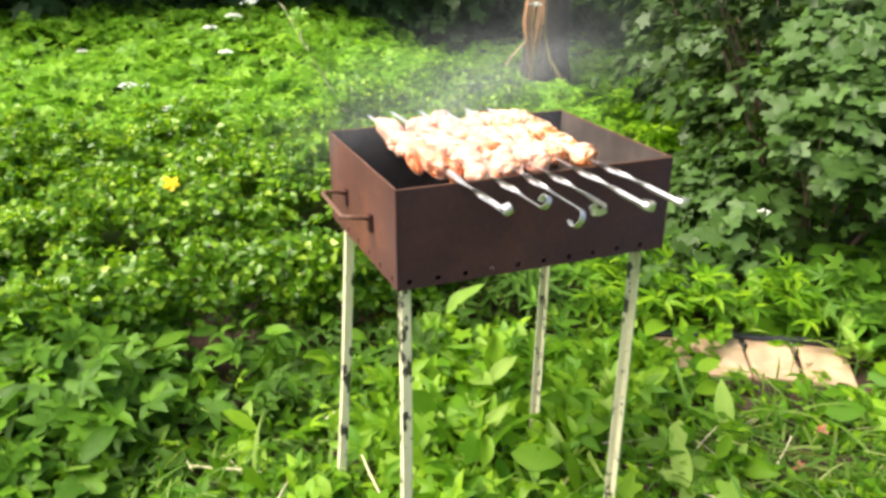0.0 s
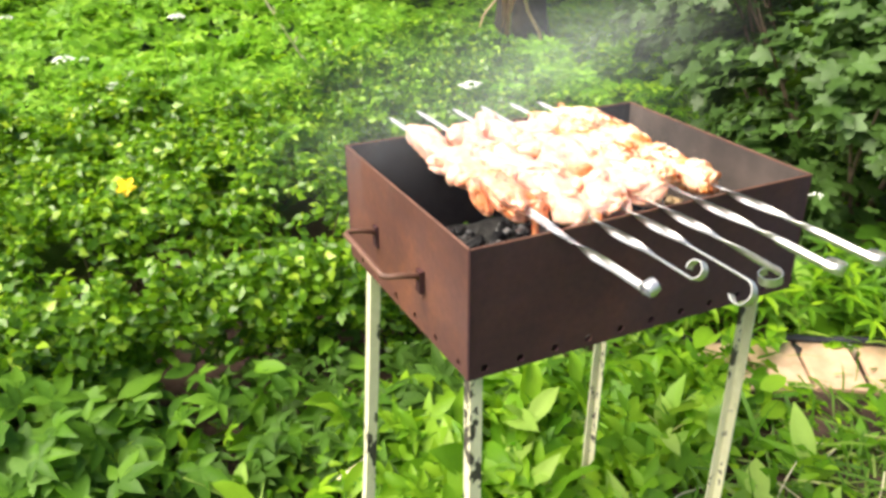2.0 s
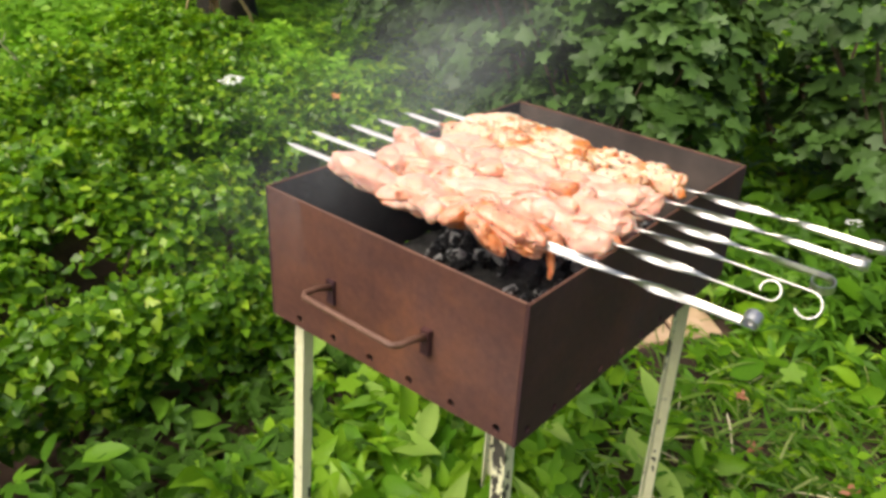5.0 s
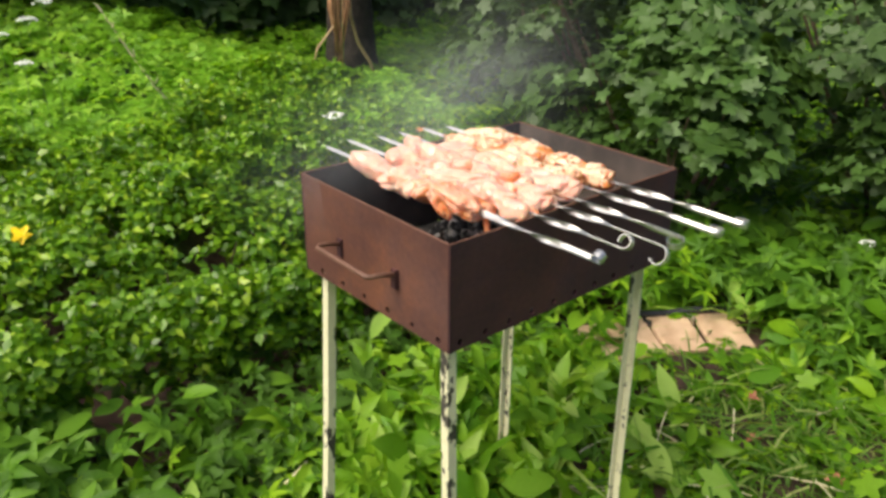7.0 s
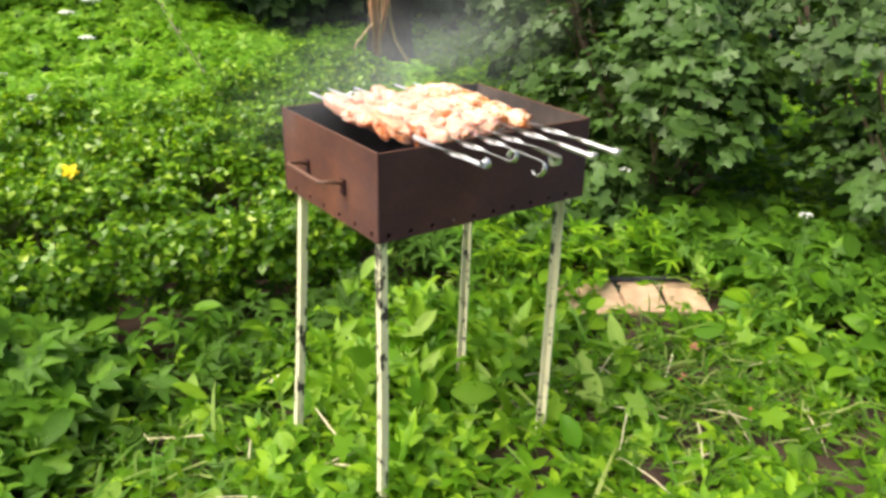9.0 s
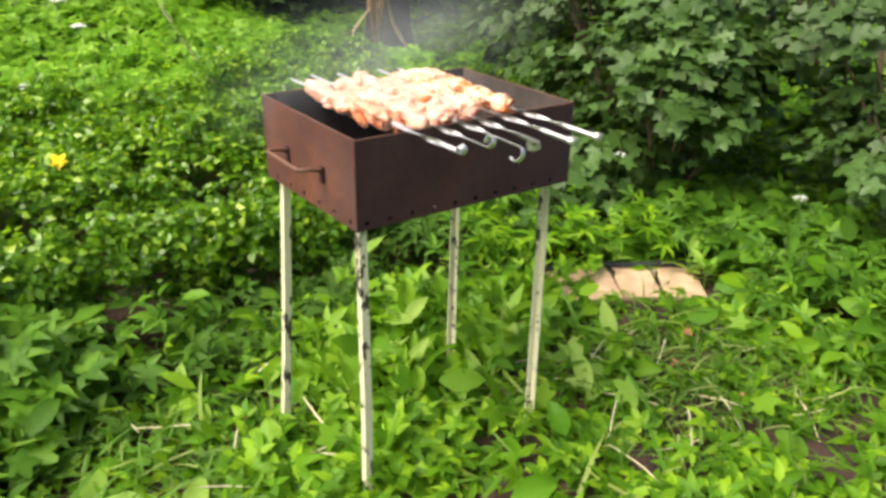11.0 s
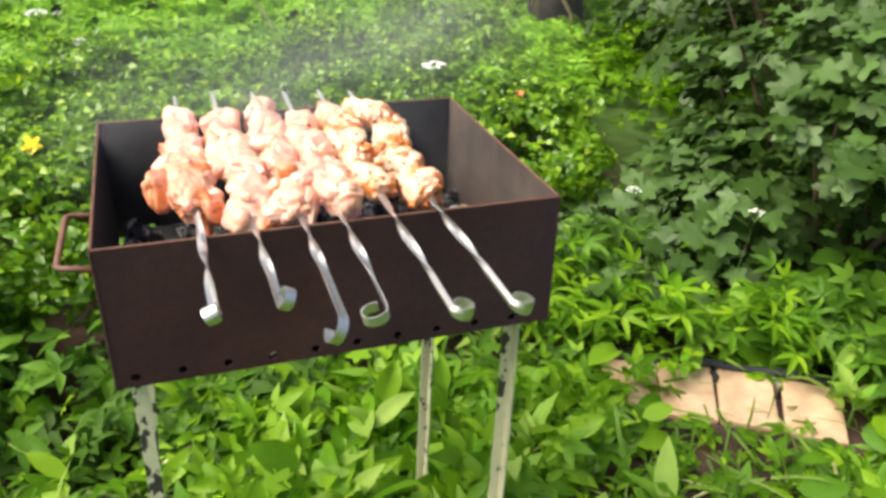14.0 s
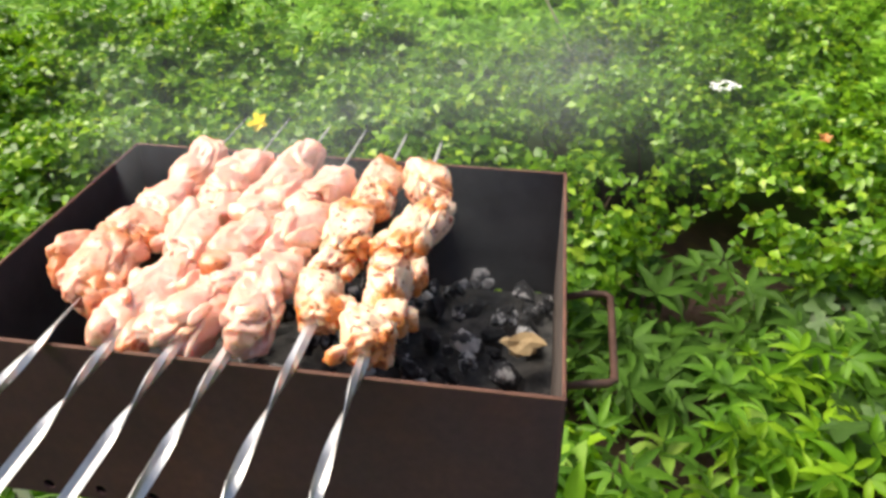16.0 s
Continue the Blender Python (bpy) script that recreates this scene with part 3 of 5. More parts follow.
def strip_skewer(tip, end, twist, curl_r, curl_deg, up=1, flat_end=False):
    """A folded steel skewer: point at tip, twisted past the rim by the keys (y, degrees), its end rolled into an eye."""
    tip, end = Vector(tip), Vector(end)
    d = (end - tip).normalized()
    u = d.cross(Vector((0, 0, 1))).normalized()
    n = u.cross(d)
    length = (end - tip).length
    path = []
    steps = 150
    ys = np.array([-k[0] for k in twist])
    degs = np.array([k[1] for k in twist], float)
    hidden = [ys[0] - 0.22, ys[0] - 0.08]
    for i in range(steps + 1):
        s = length * i / steps
        y = -(tip + d * s).y
        a = radians(float(np.mean(np.interp(y + np.linspace(-0.010, 0.010, 7), np.concatenate([hidden, ys]), np.concatenate([[-40, degs[0]], degs])))))
        w = (0.0034 + 0.0016 * float(smoothstep(hidden[0], hidden[1], y))) * min(1.0, 0.12 + s / 0.022)
        path.append((tip + d * s, u * math.cos(a) + n * math.sin(a), -u * math.sin(a) + n * math.cos(a), w, 0.12 + 0.42 * float(smoothstep(-0.05, 0.06, y - ys[0])) - (0.22 if flat_end else 0.0) * float(smoothstep(0.07, 0.11, y - ys[0]))))
    p, wu, wn_, w, _ = path[-1]
    c = p + wn_ * curl_r * up
    for k in range(1, 19):
        g = radians(curl_deg) * k / 18
        rad = curl_r * (1 - 0.10 * k / 18)
        path.append((c - wn_ * up * rad * math.cos(g) + d * rad * math.sin(g), wu, (wn_ * math.cos(g) - d * up * math.sin(g)), w * 1.05 * (1.0 if flat_end else 1.0 + 0.3 * min(1.0, k / 5)), 0.42 * max(0.15, 1 - k / 5) * (0.5 if flat_end else 1)))
    return strip(path[:steps + 1]), strip(path[steps:])


def meat_bm(seed, sx, sy, sz, ragged, sub=5):
    """A plump chunk of meat: cut faces, soft lobes, a fold or two, torn threads where ragged."""
    bm = bmesh.new()
    bmesh.ops.create_icosphere(bm, subdivisions=sub, radius=1)
    off = Vector((seed * 5.13, seed * 2.31, seed * 1.7))
    fib = Vector((math.sin(seed * 2.7), math.cos(seed * 2.7), 0.35 * math.sin(seed))).normalized()
    folds = [Vector((0.5 * math.cos(seed * a), math.sin(seed * a + b), 0.6 * math.cos(seed * b))).normalized() for a, b in ((1.9, 0.4), (3.1, 1.7))]
    for v in bm.verts:
        d = v.co.normalized()
        e = Vector([math.copysign(abs(c) ** 0.74, c) for c in d])
        e *= 1.0 / max(0.94, (abs(e.x) ** 3 + abs(e.y) ** 3 + abs(e.z) ** 3) ** (1 / 3))
        p = Vector((e.x * sx, e.y * sy, e.z * sz)) * 40
        q = p + 0.5 * noise.noise_vector(p * 0.7 + off)
        k = 0.98 + 0.20 * noise.noise(d * 1.1 + off) + 0.22 * noise.noise(q * 0.95 + off)
        k += 0.13 * (0.45 - 1.7 * abs(noise.noise(q * 1.3 - off))) + 0.05 * (0.4 - 1.6 * abs(noise.noise(q * 3.1 + off)))
        k += 0.022 * (0.4 - 1.7 * abs(noise.noise((q - fib * (q.dot(fib) * 0.45)) * 5.2 + off)))
        for j, f in enumerate(folds):
            at = d.dot(f) - (0.15, -0.3)[j] + 0.22 * noise.noise(d * 1.7 + off)
            k += (0.07 if at > 0 else -0.07) * math.exp(-(at / 0.16) ** 2) - 0.10 * math.exp(-(at / 0.06) ** 2)
        along = q - fib * (q.dot(fib) * 0.6)
        torn = max(0.0, noise.noise(d * 1.6 - off) + 0.05 + 0.25 * (ragged - 1))
        k += torn * ragged * (0.16 * (0.35 - 1.6 * abs(noise.noise(along * 2.4 - off))) + 0.10 * noise.noise(along * 5.0 + off))
        k += 0.035 * ragged * noise.noise(along * 6.0 - off)
        v.co = Vector((e.x * sx, e.y * sy, e.z * sz)) * k
    return bm


ZS, DIP = 0.8825, 0.008  # height of the points, and how much lower the eyes lie
TWIST_SLANT = [(0.02, -50), (-0.042, 31), (-0.088, 118), (-0.12, 158)]
TWIST_FLAT = [(0.01, 15), (-0.056, 118), (-0.108, 208)]
TWIST_TURNED = [(0.01, 15), (-0.056, 118), (-0.108, 208), (-0.155, 258)]
TWIST_UPRIGHT = [(0.02, 10), (-0.045, 112), (-0.115, 205), (-0.150, 283)]
SKEWERS = [
    ((0.104, 0.497), (0.118, -0.177), TWIST_SLANT, 0.0088, 330, -1, False),
    ((0.162, 0.510), (0.177, -0.170), TWIST_FLAT, 0.0110, 290, -1, False),
    ((0.224, 0.494), (0.229, -0.200), TWIST_FLAT, 0.0145, 235, 1, False),
    ((0.275, 0.486), (0.272, -0.200), TWIST_TURNED, 0.0128, 300, 1, False),
    ((0.331, 0.480), (0.330, -0.214), TWIST_UPRIGHT, 0.0115, 345, -1, True),
    ((0.380, 0.464), (0.389, -0.220), TWIST_UPRIGHT, 0.0115, 345, -1, True),
]
# chunks on each skewer, from the point to the eye: place along it, half length, half width, shift sideways
CHUNKS = [
    [(0.337, 0.052, 0.025, 0.000), (0.246, 0.044, 0.028, -0.002), (0.180, 0.036, 0.026, 0.001), (0.098, 0.053, 0.031, 0.000)],
    [(0.338, 0.030, 0.027, 0.000), (0.277, 0.032, 0.029, -0.005), (0.178, 0.060, 0.029, 0.000), (0.058, 0.062, 0.025, 0.003)],
    [(0.367, 0.032, 0.022, -0.002), (0.278, 0.056, 0.029, -0.005), (0.172, 0.050, 0.026, 0.000), (0.054, 0.058, 0.029, -0.001)],
    [(0.302, 0.050, 0.025, 0.002), (0.192, 0.056, 0.027, 0.000), (0.064, 0.068, 0.027, 0.003)],
    [(0.318, 0.060, 0.026, -0.002), (0.198, 0.056, 0.026, -0.004), (0.088, 0.047, 0.022, -0.004)],
    [(0.330, 0.050, 0.027, 0.002), (0.218, 0.060, 0.030, 0.003), (0.117, 0.046, 0.021, 0.000), (0.044, 0.036, 0.024, -0.002)],
]
# smaller lobes and flaps: skewer, sideways, along, up, half sizes, tilt, browned
FLAPS = [
    (0, -0.036, 0.118, 0.004, (0.009, 0.026, 0.024), -38, True), (0, -0.026, 0.205, 0.004, (0.014, 0.020, 0.010), -20, False),
    (0, -0.024, 0.172, 0.006, (0.017, 0.014, 0.009), -15, True), (0, 0.018, 0.078, -0.010, (0.016, 0.026, 0.014), 20, True),
    (1, -0.016, 0.028, -0.003, (0.014, 0.022, 0.014), 10, False), (1, 0.014, 0.024, -0.008, (0.013, 0.020, 0.012), 0, True),
    (1, 0.016, 0.235, 0.008, (0.016, 0.022, 0.014), 15, False), (2, -0.027, 0.030, -0.001, (0.016, 0.014, 0.011), -10, False),
    (2, 0.012, 0.105, 0.010, (0.019, 0.026, 0.013), 10, False), (2, -0.008, 0.225, 0.012, (0.020, 0.024, 0.011), -12, False),
    (3, 0.004, 0.120, 0.011, (0.024, 0.022, 0.013), 8, False), (3, -0.012, 0.245, 0.007, (0.016, 0.022, 0.013), -18, False),
    (4, -0.014, 0.138, 0.004, (0.014, 0.018, 0.012), -15, True), (4, 0.012, 0.265, 0.008, (0.016, 0.026, 0.014), 14, True),
    (5, 0.022, 0.262, 0.002, (0.013, 0.026, 0.015), 25, True), (5, 0.020, 0.160, -0.008, (0.010, 0.024, 0.014), 20, True),
    (5, 0.012, 0.072, 0.004, (0.016, 0.018, 0.013), 10, True), (5, -0.018, 0.190, 0.004, (0.013, 0.024, 0.013), -20, True),
]
rm = random.Random(11)
for k, ((tx, ty), (ex, ey), twist, cr, cd, up, browned) in enumerate(SKEWERS):
    lab = "flat steel skewer of browned grilled meat chunks" if browned else "flat steel skewer of pale half-cooked meat chunks"
    sk = thing("skewer", lab, "skewer", tx, ty, ZS, "skewers on the barbecue")
    rod_bm, eye_bm = strip_skewer((0, 0, 0), (ex - tx, ey - ty, -DIP), [(y - ty, g) for y, g in twist], cr, cd, up, twist in (TWIST_FLAT, TWIST_TURNED))
    rod = part("rod", rod_bm, STEEL, sk, "twisted flat steel rod")
    part("eye", eye_bm, STEEL, rod, "rolled steel eye")
    for j, (y, half, wide, dx) in enumerate(CHUNKS[k]):
        x = (ex - tx) * (ty - y) / (ty - ey)
        seared = k == 0 and j >= 2
        ob = part("meat_chunk", meat_bm(40 + k * 9 + j, wide * 0.87, half * (1.12 if j < len(CHUNKS[k]) - 1 else 0.92), rm.uniform(0.018, 0.022), 1.7 if browned or seared else 1.0), MEAT_BROWN if browned else MEAT_SEARED if seared else MEAT_PALE, sk, smooth=True)
        ob.matrix_basis = pose(x + dx, y - ty + (0.008 if j == len(CHUNKS[k]) - 1 else 0), -DIP * (ty - y) / (ty - ey) + rm.uniform(-0.002, 0.003), rm.uniform(-9, 9), rm.uniform(-25, 25), rm.uniform(-20, 20))
    for j, (n, dx, y, dz, (sx, sy, sz), tilt, seared) in enumerate(FLAPS):
        if n == k:
            fl = part("meat_flap", meat_bm(400 + j, sx, sy, sz, 1.6 if seared else 0.7, 4), MEAT_SEARED if seared and not browned else MEAT_BROWN if seared else MEAT_PALE, sk, smooth=True)
            fl.matrix_basis = pose((ex - tx) * (ty - y) / (ty - ey) + dx, y - ty, dz - DIP / 2, rm.uniform(-15, 15), tilt, rm.uniform(-25, 25))
    for j in range(5 if browned else 7):
        y = CHUNKS[k][-1][0] - 0.03 + (CHUNKS[k][0][0] - CHUNKS[k][-1][0] + 0.05) * (j + rm.uniform(0, 1)) / 9
        a, r = rm.uniform(-100, 100), rm.uniform(0.006, 0.013)
        ob = part("meat_flap", meat_bm(600 + k * 11 + j, r * rm.uniform(0.7, 1.1), r * rm.uniform(1.0, 1.9), r * rm.uniform(0.5, 0.9), 1.4, 3), MEAT_BROWN if browned else MEAT_SEARED if rm.random() < 0.35 else MEAT_PALE, sk, smooth=True)
        ob.matrix_basis = pose((ex - tx) * (ty - y) / (ty - ey) + 0.022 * math.sin(radians(a)), y - ty, -DIP / 2 + 0.017 * math.cos(radians(a)), rm.uniform(-20, 20), a, rm.uniform(-50, 50))
    if k == 0:
        tl = part("meat_flap", tube([(0, 0, 0), (0.004, 0.002, -0.014), (0.001, -0.003, -0.026), (-0.003, -0.004, -0.038)], [0.007, 0.0055, 0.0045, 0.003], 8), MEAT_SEARED, sk, "stringy scrap hanging from the meat", smooth=True)
        tl.matrix_basis = pose(0.018, 0.056 - ty, -0.012)


# ---- smoke ----
def smoke_mat(name, density):
    mat, nodes, links, bsdf = material(name)
    tc = nodes.new("ShaderNodeTexCoord")
    g = nodes.new("ShaderNodeTexGradient")
    g.gradient_type = "QUADRATIC_SPHERE"
    links.new(tc.outputs["Object"], g.inputs[0])
    n = noise_node(nodes, links, 1.5, 3, 0.5)
    r = ramp(nodes, [(0.30, (0.15, 0.15, 0.15)), (0.75, (1, 1, 1))])
    links.new(n.outputs[0], r.inputs[0])
    m = nodes.new("ShaderNodeMath")
    m.operation = "MULTIPLY"
    links.new(g.outputs["Fac"], m.inputs[0])
    links.new(r.outputs[0], m.inputs[1])
    m2 = nodes.new("ShaderNodeMath")
    m2.operation = "MULTIPLY"
    m2.inputs[1].default_value = density
    links.new(m.outputs[0], m2.inputs[0])
    nodes.remove(bsdf)
    up = nodes.new("ShaderNodeCombineXYZ")
    down = nodes.new("ShaderNodeCombineXYZ")
    for a, c in ((0, SUN_FROM.x * 0.6), (1, SUN_FROM.y * 0.6), (2, 0.9)):
        up.inputs[a].default_value, down.inputs[a].default_value = c, -c
    bsdf = nodes.new("ShaderNodeBsdfDiffuse")
    bsdf.inputs["Color"].default_value = (0.72, 0.76, 0.79, 1)
    links.new(up.outputs[0], bsdf.inputs["Normal"])
    tl = nodes.new("ShaderNodeBsdfTranslucent")
    tl.inputs["Color"].default_value = (0.72, 0.76, 0.79, 1)
    links.new(down.outputs[0], tl.inputs["Normal"])
    both = nodes.new("ShaderNodeAddShader")
    links.new(bsdf.outputs[0], both.inputs[0])
    links.new(tl.outputs[0], both.inputs[1])
    tr = nodes.new("ShaderNodeBsdfTransparent")
    out = nodes.new("ShaderNodeMixShader")
    links.new(m2.outputs[0], out.inputs[0])
    links.new(tr.outputs[0], out.inputs[1])
    links.new(both.outputs[0], out.inputs[2])
    links.new(out.outputs[0], nodes["Material Output"].inputs["Surface"])
    return mat


SMOKE, SMOKE_THIN = smoke_mat("smoke", 0.22), smoke_mat("thin_smoke", 0.13)
smoke = thing("smoke", "thin pale smoke drifting up from the meat", "smoke", 0.26, 0.22, 0.90)
rw = random.Random(21)
for k, (x, y, z, sx, sz) in enumerate([(-0.02, 0.08, 0.04, 0.34, 0.13), (0.04, 0.16, 0.06, 0.40, 0.16), (0.16, 0.24, 0.08, 0.44, 0.20), (-0.24, 0.10, 0.04, 0.28, 0.18), (0.12, 0.00, -0.06, 0.24, 0.13), (0.30, 0.30, 0.12, 0.36, 0.24)]):
    bm = bmesh.new()
    bmesh.ops.create_grid(bm, x_segments=16, y_segments=16, size=1)
    for v in bm.verts:
        a, c = v.co.x, v.co.y
        v.co = Vector((a, 0.3 * noise.noise(Vector((a * 0.9, c * 0.9, k * 3.1))), c))
    w = part("wisp", bm, SMOKE if k == 0 else SMOKE_THIN, smoke, smooth=True)
    w.matrix_basis = pose(x, y, z, rw.uniform(-14, 14), rw.uniform(-20, 20), rw.uniform(-40, 0)) @ Matrix.Diagonal((sx, 0.15, sz, 1))

DRYSTEM_GREEN = leaf_mat("cut_grass", [(0.0, (0.05, 0.15, 0.008)), (0.6, (0.10, 0.215, 0.025)), (0.85, (0.21, 0.31, 0.065)), (1.0, (0.45, 0.46, 0.20))], 0.5, 0.35, 5.0, shine=0.3)


# leaf green darkened so that the undergrowth reads as lying in shade
LEAF_UNDER_SHADED = leaf_mat("undergrowth_leaf_shaded", [(0.0, (0.012, 0.042, 0.005)), (0.6, (0.026, 0.080, 0.009)), (1.0, (0.060, 0.145, 0.018))], 0.55, 0.25, 4.0, shine=0.14)


# shaded copy of the weed leaf: the shade is in its darker green
LEAF_SHADE = leaf_mat("shaded_weed_leaf", [(0.0, (0.03, 0.10, 0.008)), (0.55, (0.060, 0.170, 0.010)), (1.0, (0.14, 0.30, 0.022))], 0.45, 0.35, 4.0, shine=0.18)
LEAF_DEAD = simple_mat("dead_leaf", (0.20, 0.07, 0.03), (0.36, 0.15, 0.07), 60, 0.6, bump_s=0.2)


# ---- small-leaved bush ----
def bush_front(x):
    """The bush's front edge: nearer behind the barbecue, drawn back to both sides."""
    return 0.97 + 0.48 * smoothstep(0.5, 0.85, x) - 0.14 * smoothstep(1.0, 1.2, x) + 0.15 * smoothstep(1.35, 1.6, x) - 0.06 * smoothstep(-0.2, -0.9, x) + 0.06 * waves(x, x * 0, 6.0, 21)


def bush_top(x, y):
    f = bush_front(x)
    rise = smoothstep(-0.05, 0.55, y - f)
    return 0.15 + 0.27 * rise + 0.05 * smoothstep(0.6, 1.6, y - f) + 0.075 * waves(x, y, 8.0, 22) + 0.05 * waves(x, y, 19.0, 23)


def clusters(cx, cy, cz, nrm, per, radius, size, template, flat=0.6, jit=0.55):
    n = len(cx)
    c = np.repeat(np.stack([cx, cy, cz], 1), per, 0)
    nn = np.repeat(nrm, per, 0)
    off = rng.normal(0, 1, (n * per, 3)) * radius
    off -= nn * (off * nn).sum(1, keepdims=True) * flat
    pos = c + off
    normal = unit(nn + rng.normal(0, jit, (n * per, 3)))
    return scatter(template, pos, normal, rng.uniform(0.7, 1.25, n * per) * size)


def domes(cx, cy, cz, lean, radius, per, tuft, leaf, tpl, spread, jit, up=0.25, out=1.0):
    """Leaf tufts on rounded clumps, so that light and gaps read between them."""
    n = len(cx)
    d = unit(rng.normal(0, 1, (n * per, 3)) + np.repeat(lean, per, 0) * 1.1)
    r = np.repeat(radius, per) * rng.uniform(0.72, 1.08, n * per)
    c = np.repeat(np.stack([cx, cy, cz], 1), per, 0) + d * r[:, None]
    nn = unit(d * out + np.repeat(lean, per, 0) * 0.7 * out + np.array([0, 0, up]))
    c[:, 2] = np.maximum(c[:, 2], 0.05)
    return clusters(c[:, 0], c[:, 1], c[:, 2], nn, tuft, spread, leaf, tpl, 0.4, jit)


bx = rng.uniform(-1.9, 1.55, 1150)
by = bush_front(bx) + 0.06 + rng.uniform(0, 1, 1150) * 1.5
keep = waves(bx, by, 11.0, 29) + 0.5 * rng.normal(0, 1, 1150) > -0.08 - 0.5 * smoothstep(0.2, 0.65, by - bush_front(bx))
keep &= (np.hypot((bx - 0.95) / 0.16, (by - 1.56) / 0.15) > 1) & (np.hypot((bx - 1.30) / 0.10, (by - 1.62) / 0.07) > 1)
bx, by = bx[keep], by[keep]
n = len(bx)
bz = bush_top(bx, by) - 0.06 - 0.05 * (rng.uniform(0, 1, n) < 0.3)
lean = unit(np.stack([rng.normal(0, 0.2, n), -0.8 + 0.75 * smoothstep(0.0, 0.6, by - bush_front(bx)), np.full(n, 0.9)], 1))
sets = [domes(bx, by, bz, lean, rng.uniform(0.05, 0.125, n), 8, 12, 0.034, SMALL, 0.015, 0.5)]
n = 150
fx = rng.uniform(-1.9, 1.4, n)
fz = rng.uniform(0.22, 0.33, n)
fx[np.abs(fx - 0.92) < 0.13] -= 0.9
fy = bush_front(fx) + 0.10 + 0.25 * (fz - 0.2)
lean = unit(np.stack([rng.normal(0, 0.3, n), np.full(n, -0.9), np.full(n, 0.5)], 1))
sets.append(domes(fx, fy, fz, lean, rng.uniform(0.05, 0.09, n), 7, 12, 0.034, SMALL, 0.015, 0.5))
bush = thing("bush", "dense green bush of small glossy leaves behind the barbecue", "bush", -0.1, 1.8, 0)
fo = foliage("foliage", sets, LEAF_BUSH, bush, "small glossy green leaves")
fo.location = (0.1, -1.8, 0)
rb = random.Random(3)
for k in range(26):
    x = rb.uniform(-1.5, 1.3)
    y = float(bush_front(np.array(x))) + rb.uniform(0.35, 1.0)
    pts = [(x + 0.1 + 0, y - 1.8, -0.02)]
    dx, dy = rb.uniform(-0.2, 0.2), rb.uniform(-0.35, 0.1)
    for s in (0.3, 0.6, 1.0):
        pts.append((x + 0.1 + dx * s + rb.uniform(-0.02, 0.02), y - 1.8 + dy * s, 0.36 * s ** 0.7))
    part("branch", tube(pts, [0.006, 0.005, 0.004, 0.002], 5), TWIG, bush)

# ---- lobed-leaf shrubs ----
def tiers(pos, out, radius, per, leaf, tpl):
    """Sprays of leaves in drooping, nearly level layers that leave shade between them."""
    n = len(pos)
    a, u = rng.uniform(0, math.tau, n * per), np.sqrt(rng.uniform(0, 1, n * per))
    rr = np.repeat(radius, per) * u
    o = np.repeat(out, per, 0)
    off = np.stack([np.cos(a) * rr, np.sin(a) * rr, np.zeros(n * per)], 1)
    side = (off * o).sum(1)
    off[:, 2] = -0.5 * side - 0.30 * rr * u + rng.normal(0, 0.024, n * per)
    nrm = unit(np.stack([o[:, 0] * 0.55 + np.cos(a) * 0.25 * u, o[:, 1] * 0.55 + np.sin(a) * 0.25 * u, np.full(n * per, 0.9)], 1) + rng.normal(0, 0.36, (n * per, 3)))
    p = np.repeat(pos, per, 0) + off
    p[:, 2] = np.maximum(p[:, 2], 0.06)
    return scatter(tpl, p, nrm, rng.uniform(0.7, 1.25, n * per) * leaf)


